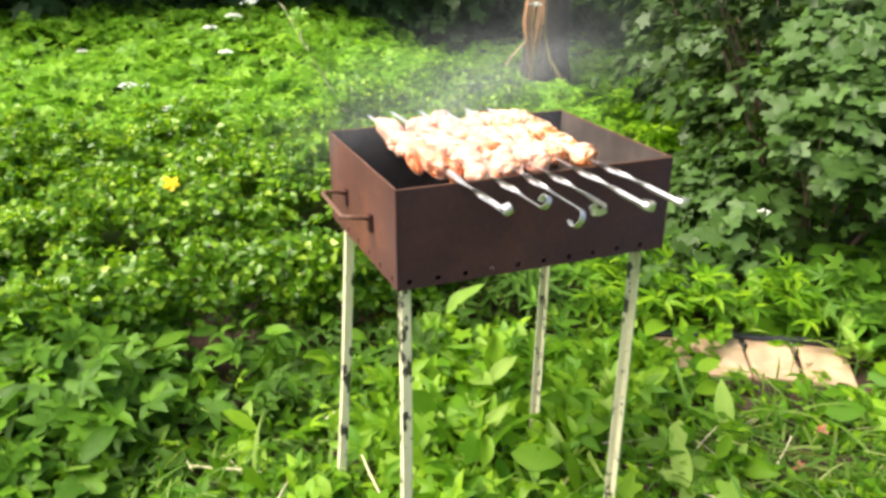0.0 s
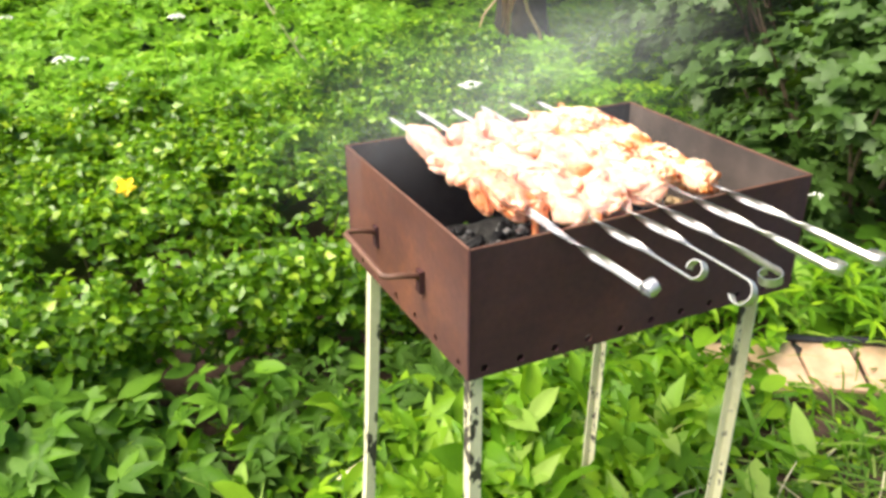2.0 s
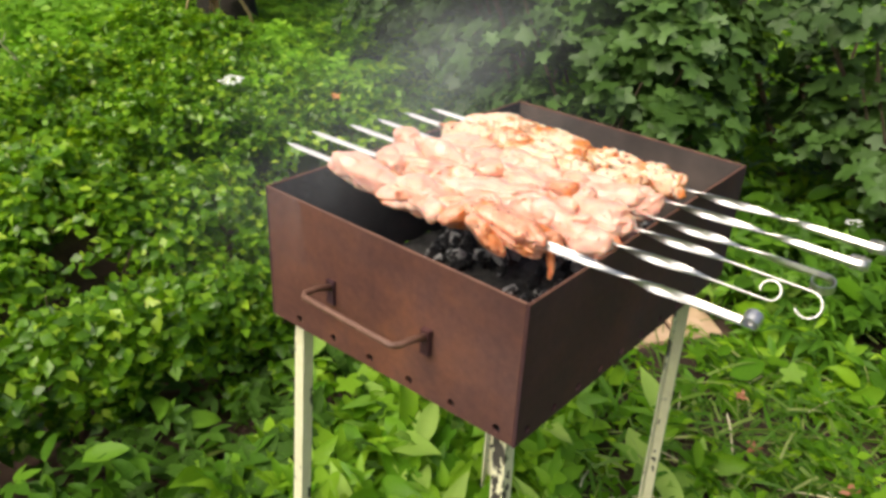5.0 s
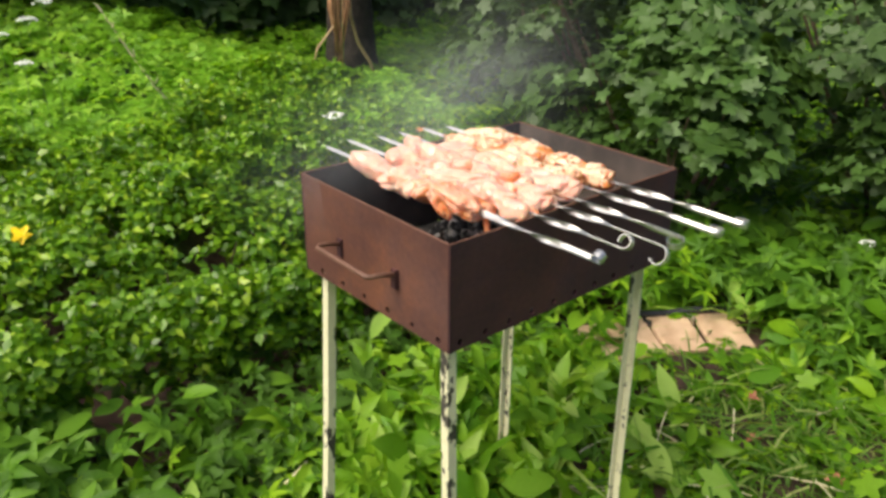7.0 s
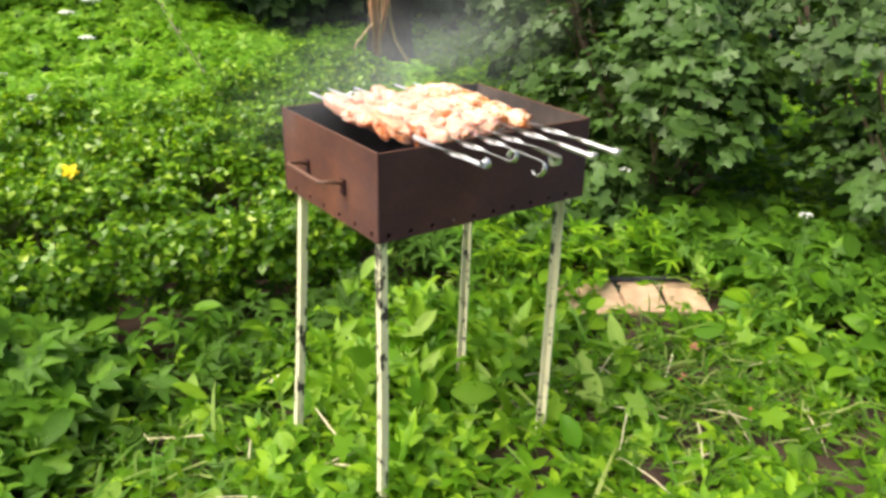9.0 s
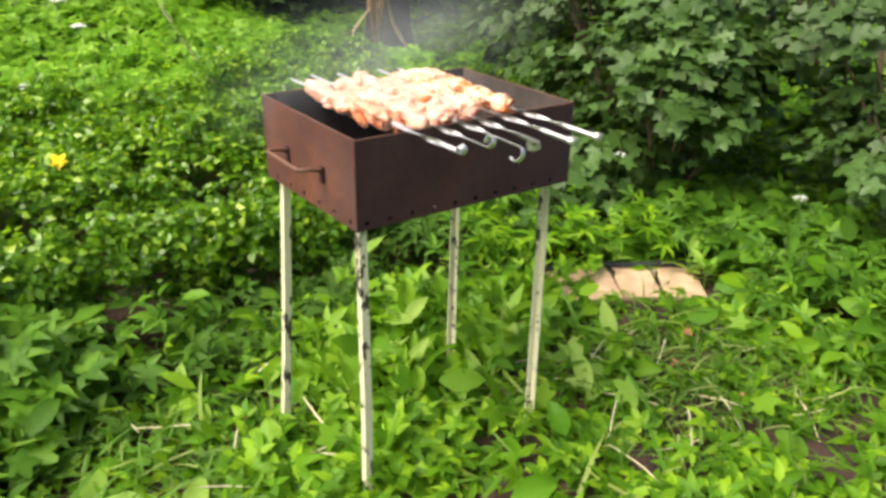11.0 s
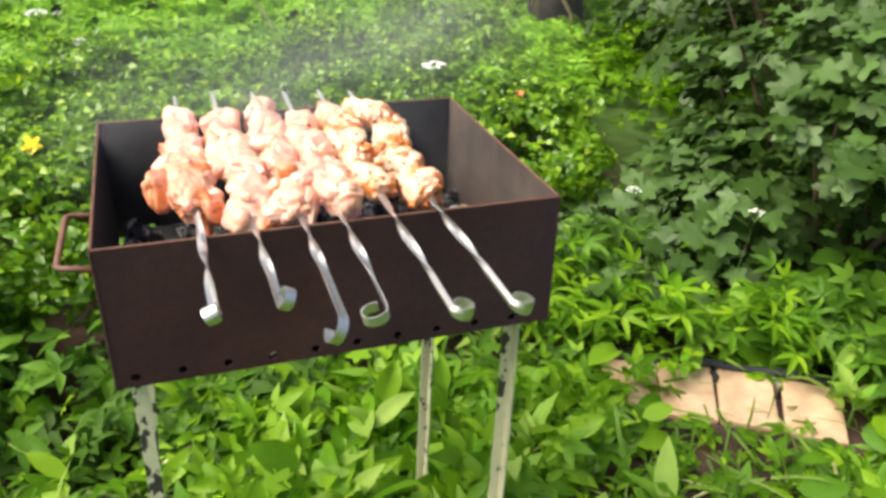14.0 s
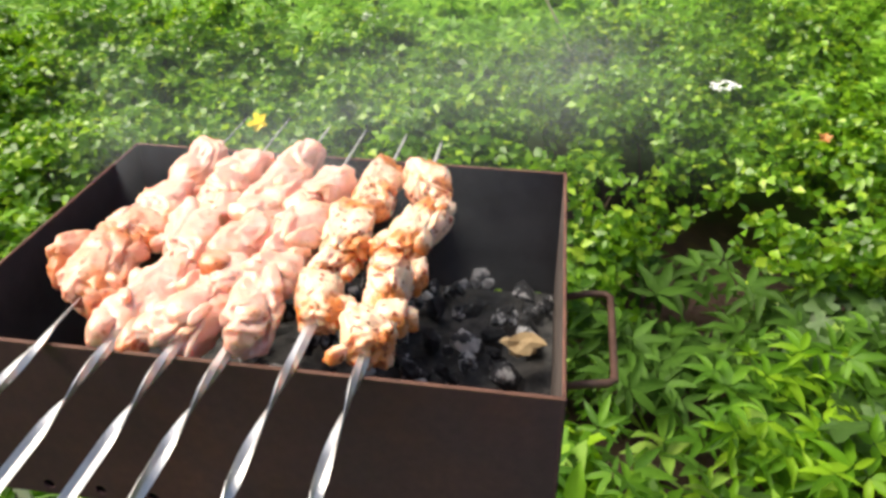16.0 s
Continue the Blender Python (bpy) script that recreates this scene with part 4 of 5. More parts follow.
SHRUBS = [
    ((2.12, 1.06, 0.42), (0.60, 0.58, 0.54), 260),
    ((2.62, 0.04, 0.42), (0.60, 0.60, 0.56), 250),
    ((2.75, 1.75, 0.60), (0.85, 0.80, 0.75), 330),
    ((3.10, 0.55, 0.75), (0.95, 1.10, 0.85), 330),
    ((3.45, 3.05, 0.75), (0.95, 0.95, 0.90), 300),
    ((2.95, -0.85, 0.60), (0.80, 0.75, 0.75), 220),
]
for (cx, cy, cz), (ax, ay, az), count in SHRUBS:
    sh = thing("shrub", "leafy dark green shrub with broad lobed leaves", "shrub", cx, cy, 0, "shrubs beside the barbecue")
    count = int(count / 2.9)
    d = unit(rng.normal(0, 1, (count * 3, 3)))
    gap = waves(d[:, 0] * ax + d[:, 2], d[:, 1] * ay - 0.7 * d[:, 2], 4.5, int(cy * 10) + 60)
    d = d[(d[:, 2] > -0.45) & (gap > 0.0 + 0.3 * (d[:, 2] < 0.1))][:count]
    k = len(d)
    rad = rng.uniform(0.58, 1.04, k) + 0.24 * waves(d[:, 0] * 3, d[:, 1] * 3 + d[:, 2] * 4, 2.2, int(cx * 100))
    pos = d * np.array([ax, ay, az]) * rad[:, None] + np.array([0, 0, cz])
    pos[:, 2] = np.maximum(pos[:, 2], 0.30 if cx < 2.5 else 0.18)
    flat = unit(d * np.array([1, 1, 0]) + 1e-6)
    sets = [tiers(pos, flat, rng.uniform(0.06, 0.16, k), 24, 0.074, MAPLE)]
    inner = unit(rng.normal(0, 1, (500, 3))) * np.array([ax, ay, az]) * rng.uniform(0.2, 0.8, (500, 1)) + np.array([0, 0, cz])
    inner = inner[inner[:, 2] > 0.05]
    sets.append(scatter(MAPLE, inner, unit(rng.normal(0, 0.5, inner.shape) + np.array([0, 0, 1.0])), rng.uniform(0.05, 0.07, len(inner))))
    # the farther shrubs get the leaf with shade in its colour
    foliage("foliage", sets, LEAF_FAR_SHADED if cx > 2.5 and cz > 0.5 else LEAF_SHRUB, sh, "broad lobed green leaves")
    for j in range(12):
        a = rb.uniform(0, math.tau)
        e = (math.cos(a) * ax * 0.75, math.sin(a) * ay * 0.75, cz + az * rb.uniform(0.1, 0.8))
        b = (math.cos(a) * 0.08, math.sin(a) * 0.08, -0.1)
        mid = [tuple(b[i] * (1 - s) + e[i] * s + (0.08 * math.sin(s * 3) if i == 2 else rb.uniform(-0.03, 0.03)) for i in range(3)) for s in (0.33, 0.66)]
        part("branch", tube([b, *mid, e], [0.012, 0.009, 0.007, 0.003], 6), TWIG, sh)

# ---- meadow of compound leaves behind ----
n = 15000
mx, my = rng.uniform(-4.5, 4.5, n), 2.1 + 4.6 * rng.uniform(0, 1, n) ** 1.15
keep = (np.hypot((mx - 2.9) / 1.2, (my - 2.2) / 1.3) > 0.9)
mx, my = mx[keep], my[keep]
mz = 0.40 + 0.05 * waves(mx, my, 4.0, 41) + 0.035 * waves(mx, my, 11.0, 42) + 0.115 * np.maximum(my - 3.3, 0) - rng.exponential(0.05, len(mx))
mz = mz - 0.34 * smoothstep(1.2, 2.2, mx) * smoothstep(2.7, 3.4, my)
mn = unit(np.stack([rng.normal(0, 0.32, len(mx)), rng.normal(-0.25, 0.32, len(mx)), np.ones(len(mx))], 1))
size = rng.uniform(0.09, 0.16, len(mx))
far = my > 3.2
foliage("meadow", [scatter(t, np.stack([mx, my, mz], 1)[w], mn[w], size[w]) for t, w in ((FERNY, ~far), (LITE, far))], LEAF_MEADOW, None, "lush bright green meadow of compound leaves behind the bush", "plants")
n = 3500
lx, ly = rng.uniform(-2.6, -0.3, n), rng.uniform(0.1, 1.25, n)
keep = (ly > 0.35 + 0.5 * smoothstep(-0.8, -0.2, lx)) | (lx < -0.9)
keep &= rng.uniform(0, 1, n) < 1 - 0.6 * smoothstep(-1.0, -0.75, lx) * smoothstep(0.45, 0.7, ly)
lx, ly = lx[keep], ly[keep]
lz = 0.08 + 0.20 * smoothstep(0.3, 1.0, ly) * smoothstep(-0.15, -0.6, lx) + 0.05 * waves(lx, ly, 8.0, 44) - rng.exponential(0.03, len(lx))
ln = unit(np.stack([rng.normal(0, 0.4, len(lx)), rng.normal(-0.3, 0.35, len(lx)), np.ones(len(lx))], 1))
LP = np.stack([lx, ly, np.maximum(lz, 0.03)], 1)
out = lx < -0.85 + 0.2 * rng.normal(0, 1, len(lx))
foliage("tall_weeds", [scatter(FERNY, LP[out][::2], ln[out][::2], rng.uniform(0.08, 0.15, len(LP[out][::2]))), scatter(PALM, LP[out][1::2], ln[out][1::2], rng.uniform(0.07, 0.13, len(LP[out][1::2])))], LEAF_MEADOW, None, "tall green weeds with pointed leaflets beside the bush", "weeds")
# weeds close to the bush take the shaded leaf colour
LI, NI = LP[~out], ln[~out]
foliage("tall_weeds", [scatter(PALM, LI[::2], NI[::2], rng.uniform(0.09, 0.16, len(LI[::2]))), scatter(MAPLE, LI[1::4], NI[1::4], rng.uniform(0.06, 0.10, len(LI[1::4]))), scatter(OVAL, LI[3::4], NI[3::4], rng.uniform(0.08, 0.13, len(LI[3::4])), None, 0.9)], LEAF_SHADE, None, "broad green weeds, coloured as shaded, in front of the bush", "weeds")

# ---- low weeds and grass ----
BARE = [(1.12, 0.06, 0.24, 0.14), (-0.10, 0.47, 0.15, 0.09), (0.92, -0.20, 0.22, 0.13), (0.85, 0.22, 0.06, 0.06), (1.25, -0.20, 0.12, 0.10), (1.08, -0.45, 0.20, 0.10), (0.66, -0.26, 0.10, 0.08)]


def open_soil(x, y):
    along, across = (x - 1.38) * 0.878 - (y - 0.582) * 0.478, (x - 1.38) * 0.478 + (y - 0.582) * 0.878 + 0.10
    low = 0.26 - 0.12 * smoothstep(-0.20, 0.0, along)
    m = low + (1 - low) * smoothstep(0.8, 1.15, np.maximum(np.abs(along) / 0.36, np.abs(across) / 0.125))
    for cx, cy, ax, ay in BARE:
        m = np.minimum(m, smoothstep(0.5, 1.3, np.hypot((x - cx) / ax, (y - cy) / ay)))
    return m


def weed_height(x, y):
    return 0.045 + 0.07 * smoothstep(0.40, 0.9, y) + 0.05 * smoothstep(0.5, 1.2, x) * smoothstep(0.3, 0.9, y) + 0.035 * waves(x, y, 9.0, 51)


n = 15000
wx, wy = rng.uniform(-2.2, 2.3, n), rng.uniform(-1.6, 1.25, n)
wx2, wy2 = rng.uniform(0.45, 1.9, 2500), rng.uniform(0.5, 1.5, 2500)
wx, wy = np.concatenate([wx, wx2]), np.concatenate([wy, wy2])
keep = (rng.uniform(0, 1, len(wx)) < open_soil(wx, wy) * (1 - 0.72 * smoothstep(0.55, 0.75, wx) * smoothstep(0.45, 0.65, wy)) * (0.45 + 0.55 * smoothstep(-0.5, 0.1, waves(wx, wy, 10.0, 58)))) & (wy < np.minimum(0.80 + 0.27 * smoothstep(0.5, 0.9, wx), bush_front(wx)) + 0.1 * smoothstep(1.3, 1.6, wx) + 0.05 * rng.normal(0, 1, len(wx)))
keep &= (rng.uniform(0, 1, len(wx)) < 0.6) | ~(((wx > -0.45) & (wx < 0.32) & (wy > 0.60)) | ((wx < 0.72) & (wy > 0.74) & (wx > 0.2)))
wx, wy = wx[keep], wy[keep]
wz = ground_z(wx, wy) + np.maximum(weed_height(wx, wy) * rng.uniform(0.25, 1.1, len(wx)), 0.012)
wn2 = unit(np.stack([rng.normal(0, 0.42, len(wx)), rng.normal(-0.2, 0.42, len(wx)), np.ones(len(wx))], 1))
third = np.arange(len(wx)) % 3
P = np.stack([wx, wy, wz], 1)
# spots whose leaves take the undergrowth colour with shade in it
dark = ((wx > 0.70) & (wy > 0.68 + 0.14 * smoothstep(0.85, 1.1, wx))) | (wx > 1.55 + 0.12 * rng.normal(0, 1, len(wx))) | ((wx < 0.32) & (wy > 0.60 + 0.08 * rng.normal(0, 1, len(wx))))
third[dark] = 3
sets = [scatter(tpl, P[third == j], wn2[third == j], rng.uniform(lo, hi, (third == j).sum())) for j, tpl, lo, hi in ((0, TREFOIL, 0.06, 0.115), (1, CLOVER, 0.05, 0.09), (2, PALM, 0.06, 0.125))]
foliage("weeds", sets, LEAF_WEED, None, "low bright green weeds and clover covering the soil", "weeds")
BLADE = (np.array([(-0.05, 0, 0), (0.05, 0, 0), (-0.045, 0.4, 0.0), (0.045, 0.4, 0.0), (-0.03, 0.75, -0.12), (0.03, 0.75, -0.12), (0, 1, -0.32)], float), np.array([(0, 1, 3), (0, 3, 2), (2, 3, 5), (2, 5, 4), (4, 5, 6)]))
n = 1300
ex2, ey2 = rng.uniform(1.5, 2.35, n), rng.uniform(-0.6, 0.8, n)
keep = open_soil(ex2, ey2) > 0.9
ex2, ey2 = ex2[keep], ey2[keep]
n = len(ex2)
ez2 = ground_z(ex2, ey2) + rng.uniform(0.05, 0.20, n) * smoothstep(1.4, 1.8, ex2) + 0.02
en2 = unit(np.stack([rng.normal(-0.2, 0.4, n), rng.normal(-0.2, 0.4, n), np.ones(n)], 1))
EP = np.stack([ex2, ey2, ez2], 1)
# far: leaves by the shrubs, given the shaded colour
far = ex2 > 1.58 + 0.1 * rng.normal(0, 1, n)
for mask, mat, lab in ((~far, LEAF_WEED, "bright green leafy weeds along the foot of the shrubs"), (far, LEAF_SHADE, "green leafy weeds, coloured as shaded, under the edge of the shrubs")):
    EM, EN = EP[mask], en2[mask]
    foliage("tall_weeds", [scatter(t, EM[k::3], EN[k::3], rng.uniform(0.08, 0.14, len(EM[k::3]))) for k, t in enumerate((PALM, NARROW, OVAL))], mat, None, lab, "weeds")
n = 3000
hx, hy = rng.uniform(-1.8, 2.1, n), rng.uniform(-1.4, 1.0, n)
keep = rng.uniform(0, 1, n) < 0.35 + 0.65 * open_soil(hx, hy)
hx, hy = hx[keep], hy[keep]
hn = unit(np.stack([rng.normal(0, 1, len(hx)), rng.normal(0, 1, len(hx)), rng.uniform(0.1, 1.2, len(hx))], 1))
hv, ht = scatter(BLADE, np.stack([hx, hy, ground_z(hx, hy) + rng.uniform(0.01, 0.06, len(hx))], 1), hn, rng.uniform(0.07, 0.19, len(hx)), None, 0.7)
foliage("grass", [(hv, ht)], LEAF_GRASS, None, "scattered bent grass blades among the weeds", "grass")


# dark hollow under the bush: a few leaves coloured as if shaded, and dead litter
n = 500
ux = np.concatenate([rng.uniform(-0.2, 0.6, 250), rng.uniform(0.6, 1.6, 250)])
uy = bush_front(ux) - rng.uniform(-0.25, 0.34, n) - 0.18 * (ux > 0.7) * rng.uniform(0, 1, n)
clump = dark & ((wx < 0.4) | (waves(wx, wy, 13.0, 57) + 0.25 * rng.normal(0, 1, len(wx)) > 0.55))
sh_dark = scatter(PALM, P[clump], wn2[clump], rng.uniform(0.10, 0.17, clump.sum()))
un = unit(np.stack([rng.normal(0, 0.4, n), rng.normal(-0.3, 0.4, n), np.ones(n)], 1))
foliage("undergrowth", [scatter(TREFOIL, np.stack([ux, uy, rng.uniform(0.03, 0.16, n)], 1), un, rng.uniform(0.05, 0.10, n)), sh_dark], LEAF_UNDER_SHADED, None, "sparse green leaves, darkened as shaded, in the hollow under the bush", "weeds")

n = 170
vx, vy = rng.uniform(-1.2, 0.15, n), rng.uniform(0.66, 1.02, n)
vn = unit(np.stack([rng.normal(-0.1, 0.4, n), rng.normal(-0.45, 0.35, n), np.ones(n)], 1))
VP = np.stack([vx, vy, rng.uniform(0.04, 0.20, n)], 1)
foliage("tall_weeds", [scatter(PALM, VP[:85], vn[:85], rng.uniform(0.08, 0.14, 85)), scatter(OVAL, VP[85:], vn[85:], rng.uniform(0.07, 0.12, 85), None, 0.8)], LEAF_SHADE, None, "green leafy weeds at the foot of the bush", "weeds")

# palmate weeds standing in clumps between the barbecue and the bush
n = 36
kx, ky = rng.uniform(0.62, 1.55, n), 0.52 + 0.58 * rng.uniform(0, 1, n) ** 0.8
keep = open_soil(kx, ky) > 0.8
kx, ky = kx[keep], ky[keep]
kz = 0.10 + 0.07 * rng.uniform(0, 1, len(kx)) + 0.03 * smoothstep(0.6, 1.0, ky)
kc = np.repeat(np.stack([kx, ky, kz], 1), 6, 0) + rng.normal(0, 1, (len(kx) * 6, 3)) * np.array([0.045, 0.045, 0.022])
kn = unit(np.stack([rng.normal(0, 0.3, len(kc)), rng.normal(-0.25, 0.3, len(kc)), np.ones(len(kc))], 1))
# lit: how far back leaves stay bright; behind it shade is painted
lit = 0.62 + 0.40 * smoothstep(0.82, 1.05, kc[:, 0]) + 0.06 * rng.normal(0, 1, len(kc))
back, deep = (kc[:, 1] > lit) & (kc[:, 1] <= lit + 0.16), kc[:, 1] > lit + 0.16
foliage("palmate_weeds", [scatter(NARROW, kc[~back & ~deep], kn[~back & ~deep], rng.uniform(0.09, 0.14, (~back & ~deep).sum()))], LEAF_WEED, None, "bright green weeds with palmate leaves behind the barbecue", "weeds")
foliage("palmate_weeds", [scatter(NARROW, kc[back], kn[back], rng.uniform(0.09, 0.14, back.sum()))], LEAF_SHADE, None, "green weeds with palmate leaves, coloured as shaded, before the bush", "weeds")
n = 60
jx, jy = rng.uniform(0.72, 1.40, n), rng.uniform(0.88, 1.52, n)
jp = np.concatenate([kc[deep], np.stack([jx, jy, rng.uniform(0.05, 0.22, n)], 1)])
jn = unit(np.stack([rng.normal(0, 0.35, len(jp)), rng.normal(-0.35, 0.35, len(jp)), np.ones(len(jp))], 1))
# the shade below the bush edge is in this leaf colour
foliage("palmate_weeds", [scatter(NARROW, jp, jn, rng.uniform(0.10, 0.17, len(jp)))], LEAF_UNDER_SHADED, None, "palmate leaves coloured as in deep shade under the edge of the bush", "weeds")

# lobed leaves filling the dip between the bush and the shrubs
n = 420
gx2, gy2 = rng.uniform(1.15, 1.95, n), rng.uniform(0.85, 1.30, n)
gn2 = unit(np.stack([rng.normal(-0.25, 0.35, n), rng.normal(-0.45, 0.35, n), np.ones(n)], 1))
gz2 = 0.08 + (0.10 + 0.16 * smoothstep(1.3, 1.7, gx2)) * rng.uniform(0, 1, n) + 0.06 * waves(gx2, gy2, 9.0, 91)
foliage("undergrowth", [scatter(MAPLE, np.stack([gx2, gy2, gz2], 1), gn2, rng.uniform(0.06, 0.10, n))], LEAF_SHRUB, None, "broad lobed green leaves between the bush and the shrubs", "weeds")

# weeds farther out
n = 26000
ox, oy = rng.normal(0.5, 4.2, n), rng.normal(1.0, 4.2, n)
keep = ((np.abs(ox) > 2.1) | (oy < -1.4) | (oy > 6.4)) & (np.hypot(ox - 0.5, oy - 1) < 8.5 + 1.2 * waves(ox, oy, 1.5, 81)) & ~((ox > -2) & (ox < 2.3) & (oy > 0) & (oy < 6))
keep &= (oy < 5.0) | (oy > 6.6)
ox, oy = ox[keep], oy[keep]
on = unit(np.stack([rng.normal(0, 0.4, len(ox)), rng.normal(0, 0.4, len(ox)), np.ones(len(ox))], 1))
foliage("rough_grass", [scatter(LITE, np.stack([ox, oy, ground_z(ox, oy) + rng.uniform(0.03, 0.2, len(ox))], 1), on, rng.uniform(0.1, 0.2, len(ox)))], LEAF_WEED, None, "rough green weeds around the barbecue place", "weeds")


# broad leaves standing among the weeds
n = 1900
qx, qy = np.concatenate([rng.uniform(-0.9, 1.9, 1000), rng.uniform(0.05, 1.05, 900)]), np.concatenate([rng.uniform(-0.5, 1.1, 1000), rng.uniform(0.0, 0.75, 900)])
keep = (qy < 0.80 - 0.2 * smoothstep(0.5, 0.7, qx)) & (rng.uniform(0, 1, n) < open_soil(qx, qy)) & (rng.uniform(0, 1, n) < 0.35 + 0.65 * smoothstep(0.1, 0.6, qy)) & (waves(qx, qy, 10.0, 58) > -0.55 * rng.uniform(0, 1, n))
qx, qy = qx[keep], qy[keep]
qn = unit(np.stack([rng.normal(0, 0.7, len(qx)), rng.normal(-0.45, 0.6, len(qx)), np.full(len(qx), 0.8)], 1))
QP = np.stack([qx, qy, ground_z(qx, qy) + rng.uniform(0.02, 0.10, len(qx)) + 0.05 * smoothstep(0.4, 0.9, qy)], 1)
foliage("broad_weeds", [scatter(OVAL, QP[::3], qn[::3], rng.uniform(0.07, 0.13, len(QP[::3])), None, 0.9), scatter(PALM, QP[1::3], qn[1::3], rng.uniform(0.08, 0.14, len(QP[1::3]))), scatter(MAPLE, QP[2::3], qn[2::3], rng.uniform(0.055, 0.09, len(QP[2::3])))], LEAF_BROAD, None, "broad light green leaves among the low weeds", "weeds")
n = 1250
px, py = rng.normal(1.10, 0.28, n), rng.normal(-0.05, 0.26, n)
px[:260], py[:260] = rng.normal(-0.28, 0.22, 260), rng.normal(0.44, 0.11, 260)
pn = unit(np.stack([rng.normal(0, 0.3, n), rng.normal(0, 0.3, n), np.ones(n)], 1))
foliage("cut_grass", [scatter(BLADE, np.stack([px, py, ground_z(px, py) + rng.uniform(0.02, 0.07, n)], 1), pn, rng.uniform(0.06, 0.14, n), None, 0.6)], DRYSTEM_GREEN, None, "pale cut grass lying on the soil", "grass")


# ---- single plants with large leaves ----
def big_leaf_mesh(name, length, width, droop, seed, mat):
    rr = random.Random(seed)
    bm = bmesh.new()
    rows = []
    for i in range(8):
        s = i / 7
        w = width * (math.sin(math.pi * min(1, 0.06 + s * 0.97)) ** 0.75) * 0.5 if i < 7 else 0.001
        if i == 0:
            w = 0.003
        y, z = length * s, -droop * length * s * s + length * 0.02 * math.sin(s * 9 + seed)
        row = []
        for k in (-1, -0.5, 0, 0.5, 1):
            row.append(bm.verts.new((w * k, y, z + abs(k) * w * 0.35 + rr.uniform(-0.07, 0.07) * width * abs(k))))
        rows.append(row)
    for a, b in zip(rows, rows[1:]):
        for k in range(4):
            bm.faces.new((a[k], a[k + 1], b[k + 1], b[k]))
    return bm_mesh(name, bm, mat, True)


DOCK_LEAVES = [big_leaf_mesh("leaf", l, w, dr, sd, LEAF_DOCK) for l, w, dr, sd in ((0.15, 0.064, 0.2, 1), (0.18, 0.066, 0.35, 2), (0.12, 0.062, 0.15, 3), (0.20, 0.07, 0.5, 4))]


def dock_plant(x, y, leaves, size, tall, seed, upright=False):
    rr = random.Random(seed)
    z = float(ground_z(x, y))
    p = thing("dock_plant", "light green weed with long oval leaves in the grass", "plant", x, y, z, "broad-leaved weeds")
    part("stem", tube([(0, 0, -0.02), (0.004, 0.003, tall * 0.5), (0.0, 0.006, tall)], [0.005, 0.004, 0.002], 6), STEM, p)
    for k in range(leaves):
        a = 360 * k / leaves + rr.uniform(-35, 35)
        pitch = rr.uniform(48, 78) if upright else rr.uniform(15, 65) if size < 0.85 else rr.uniform(0, 28)
        piece("leaf", DOCK_LEAVES[(k + seed) % 4], p, pose(0, 0, tall * rr.uniform(0.15, 1.0), 0, 0, a) @ pose(0, 0, 0, pitch, rr.uniform(-25, 25), 0) @ Matrix.Scale(size * rr.uniform(0.6, 1.0), 4))


for k, (x, y, nl, s, tl) in enumerate([
    (0.40, 0.33, 6, 0.62, 0.05), (0.50, 0.66, 7, 0.75, 0.10), (0.58, 0.50, 6, 0.6, 0.06), (0.24, 0.14, 6, 0.5, 0.04), (0.90, 0.68, 5, 0.7, 0.10),
    (0.80, 0.80, 7, 0.7, 0.12), (1.12, 0.82, 7, 0.8, 0.12), (1.50, 0.66, 5, 0.75, 0.12), (1.62, 0.42, 6, 0.8, 0.14), (1.78, 0.10, 7, 0.7, 0.12),
    (0.98, 0.18, 6, 0.75, 0.05), (-0.33, 0.90, 4, 0.75, 0.16), (-0.22, 0.62, 5, 0.7, 0.05), (-0.52, 0.30, 7, 1.1, 0.05), (-0.36, 0.12, 6, 0.9, 0.04), (-0.05, 0.68, 5, 0.6, 0.06),
    (0.70, 0.36, 7, 0.7, 0.08), (0.46, 0.90, 7, 0.8, 0.14), (0.66, 1.0, 7, 0.75, 0.14), (0.15, 0.42, 6, 0.6, 0.05), (0.33, 0.48, 7, 0.7, 0.08),
    (1.30, 0.98, 6, 0.8, 0.16), (1.02, 1.15, 6, 0.8, 0.14), (0.28, 0.60, 5, 0.6, 0.06), (-0.70, 0.55, 5, 0.7, 0.08), (0.42, 0.50, 5, 0.8, 0.12), (0.37, 0.30, 5, 0.7, 0.09), (0.38, 0.15, 5, 0.62, 0.07), (0.77, 0.13, 5, 0.84, 0.05), (0.72, 0.02, 5, 0.8, 0.04), (1.36, 0.66, 4, 0.8, 0.16), (1.44, 0.70, 4, 0.8, 0.14), (1.62, 0.34, 5, 0.84, 0.12), (1.75, 0.20, 5, 0.84, 0.12), (-0.46, 0.53, 6, 1.15, 0.05), (1.24, 1.12, 4, 0.85, 0.18), (1.20, 0.95, 4, 0.8, 0.14), (1.01, 0.74, 4, 1.0, 0.10), (-0.45, 0.62, 5, 0.8, 0.08), (-0.62, 0.80, 5, 0.8, 0.12), (0.06, 0.20, 5, 0.5, 0.04)]):
    dock_plant(x, y, nl, s, tl, 60 + k)
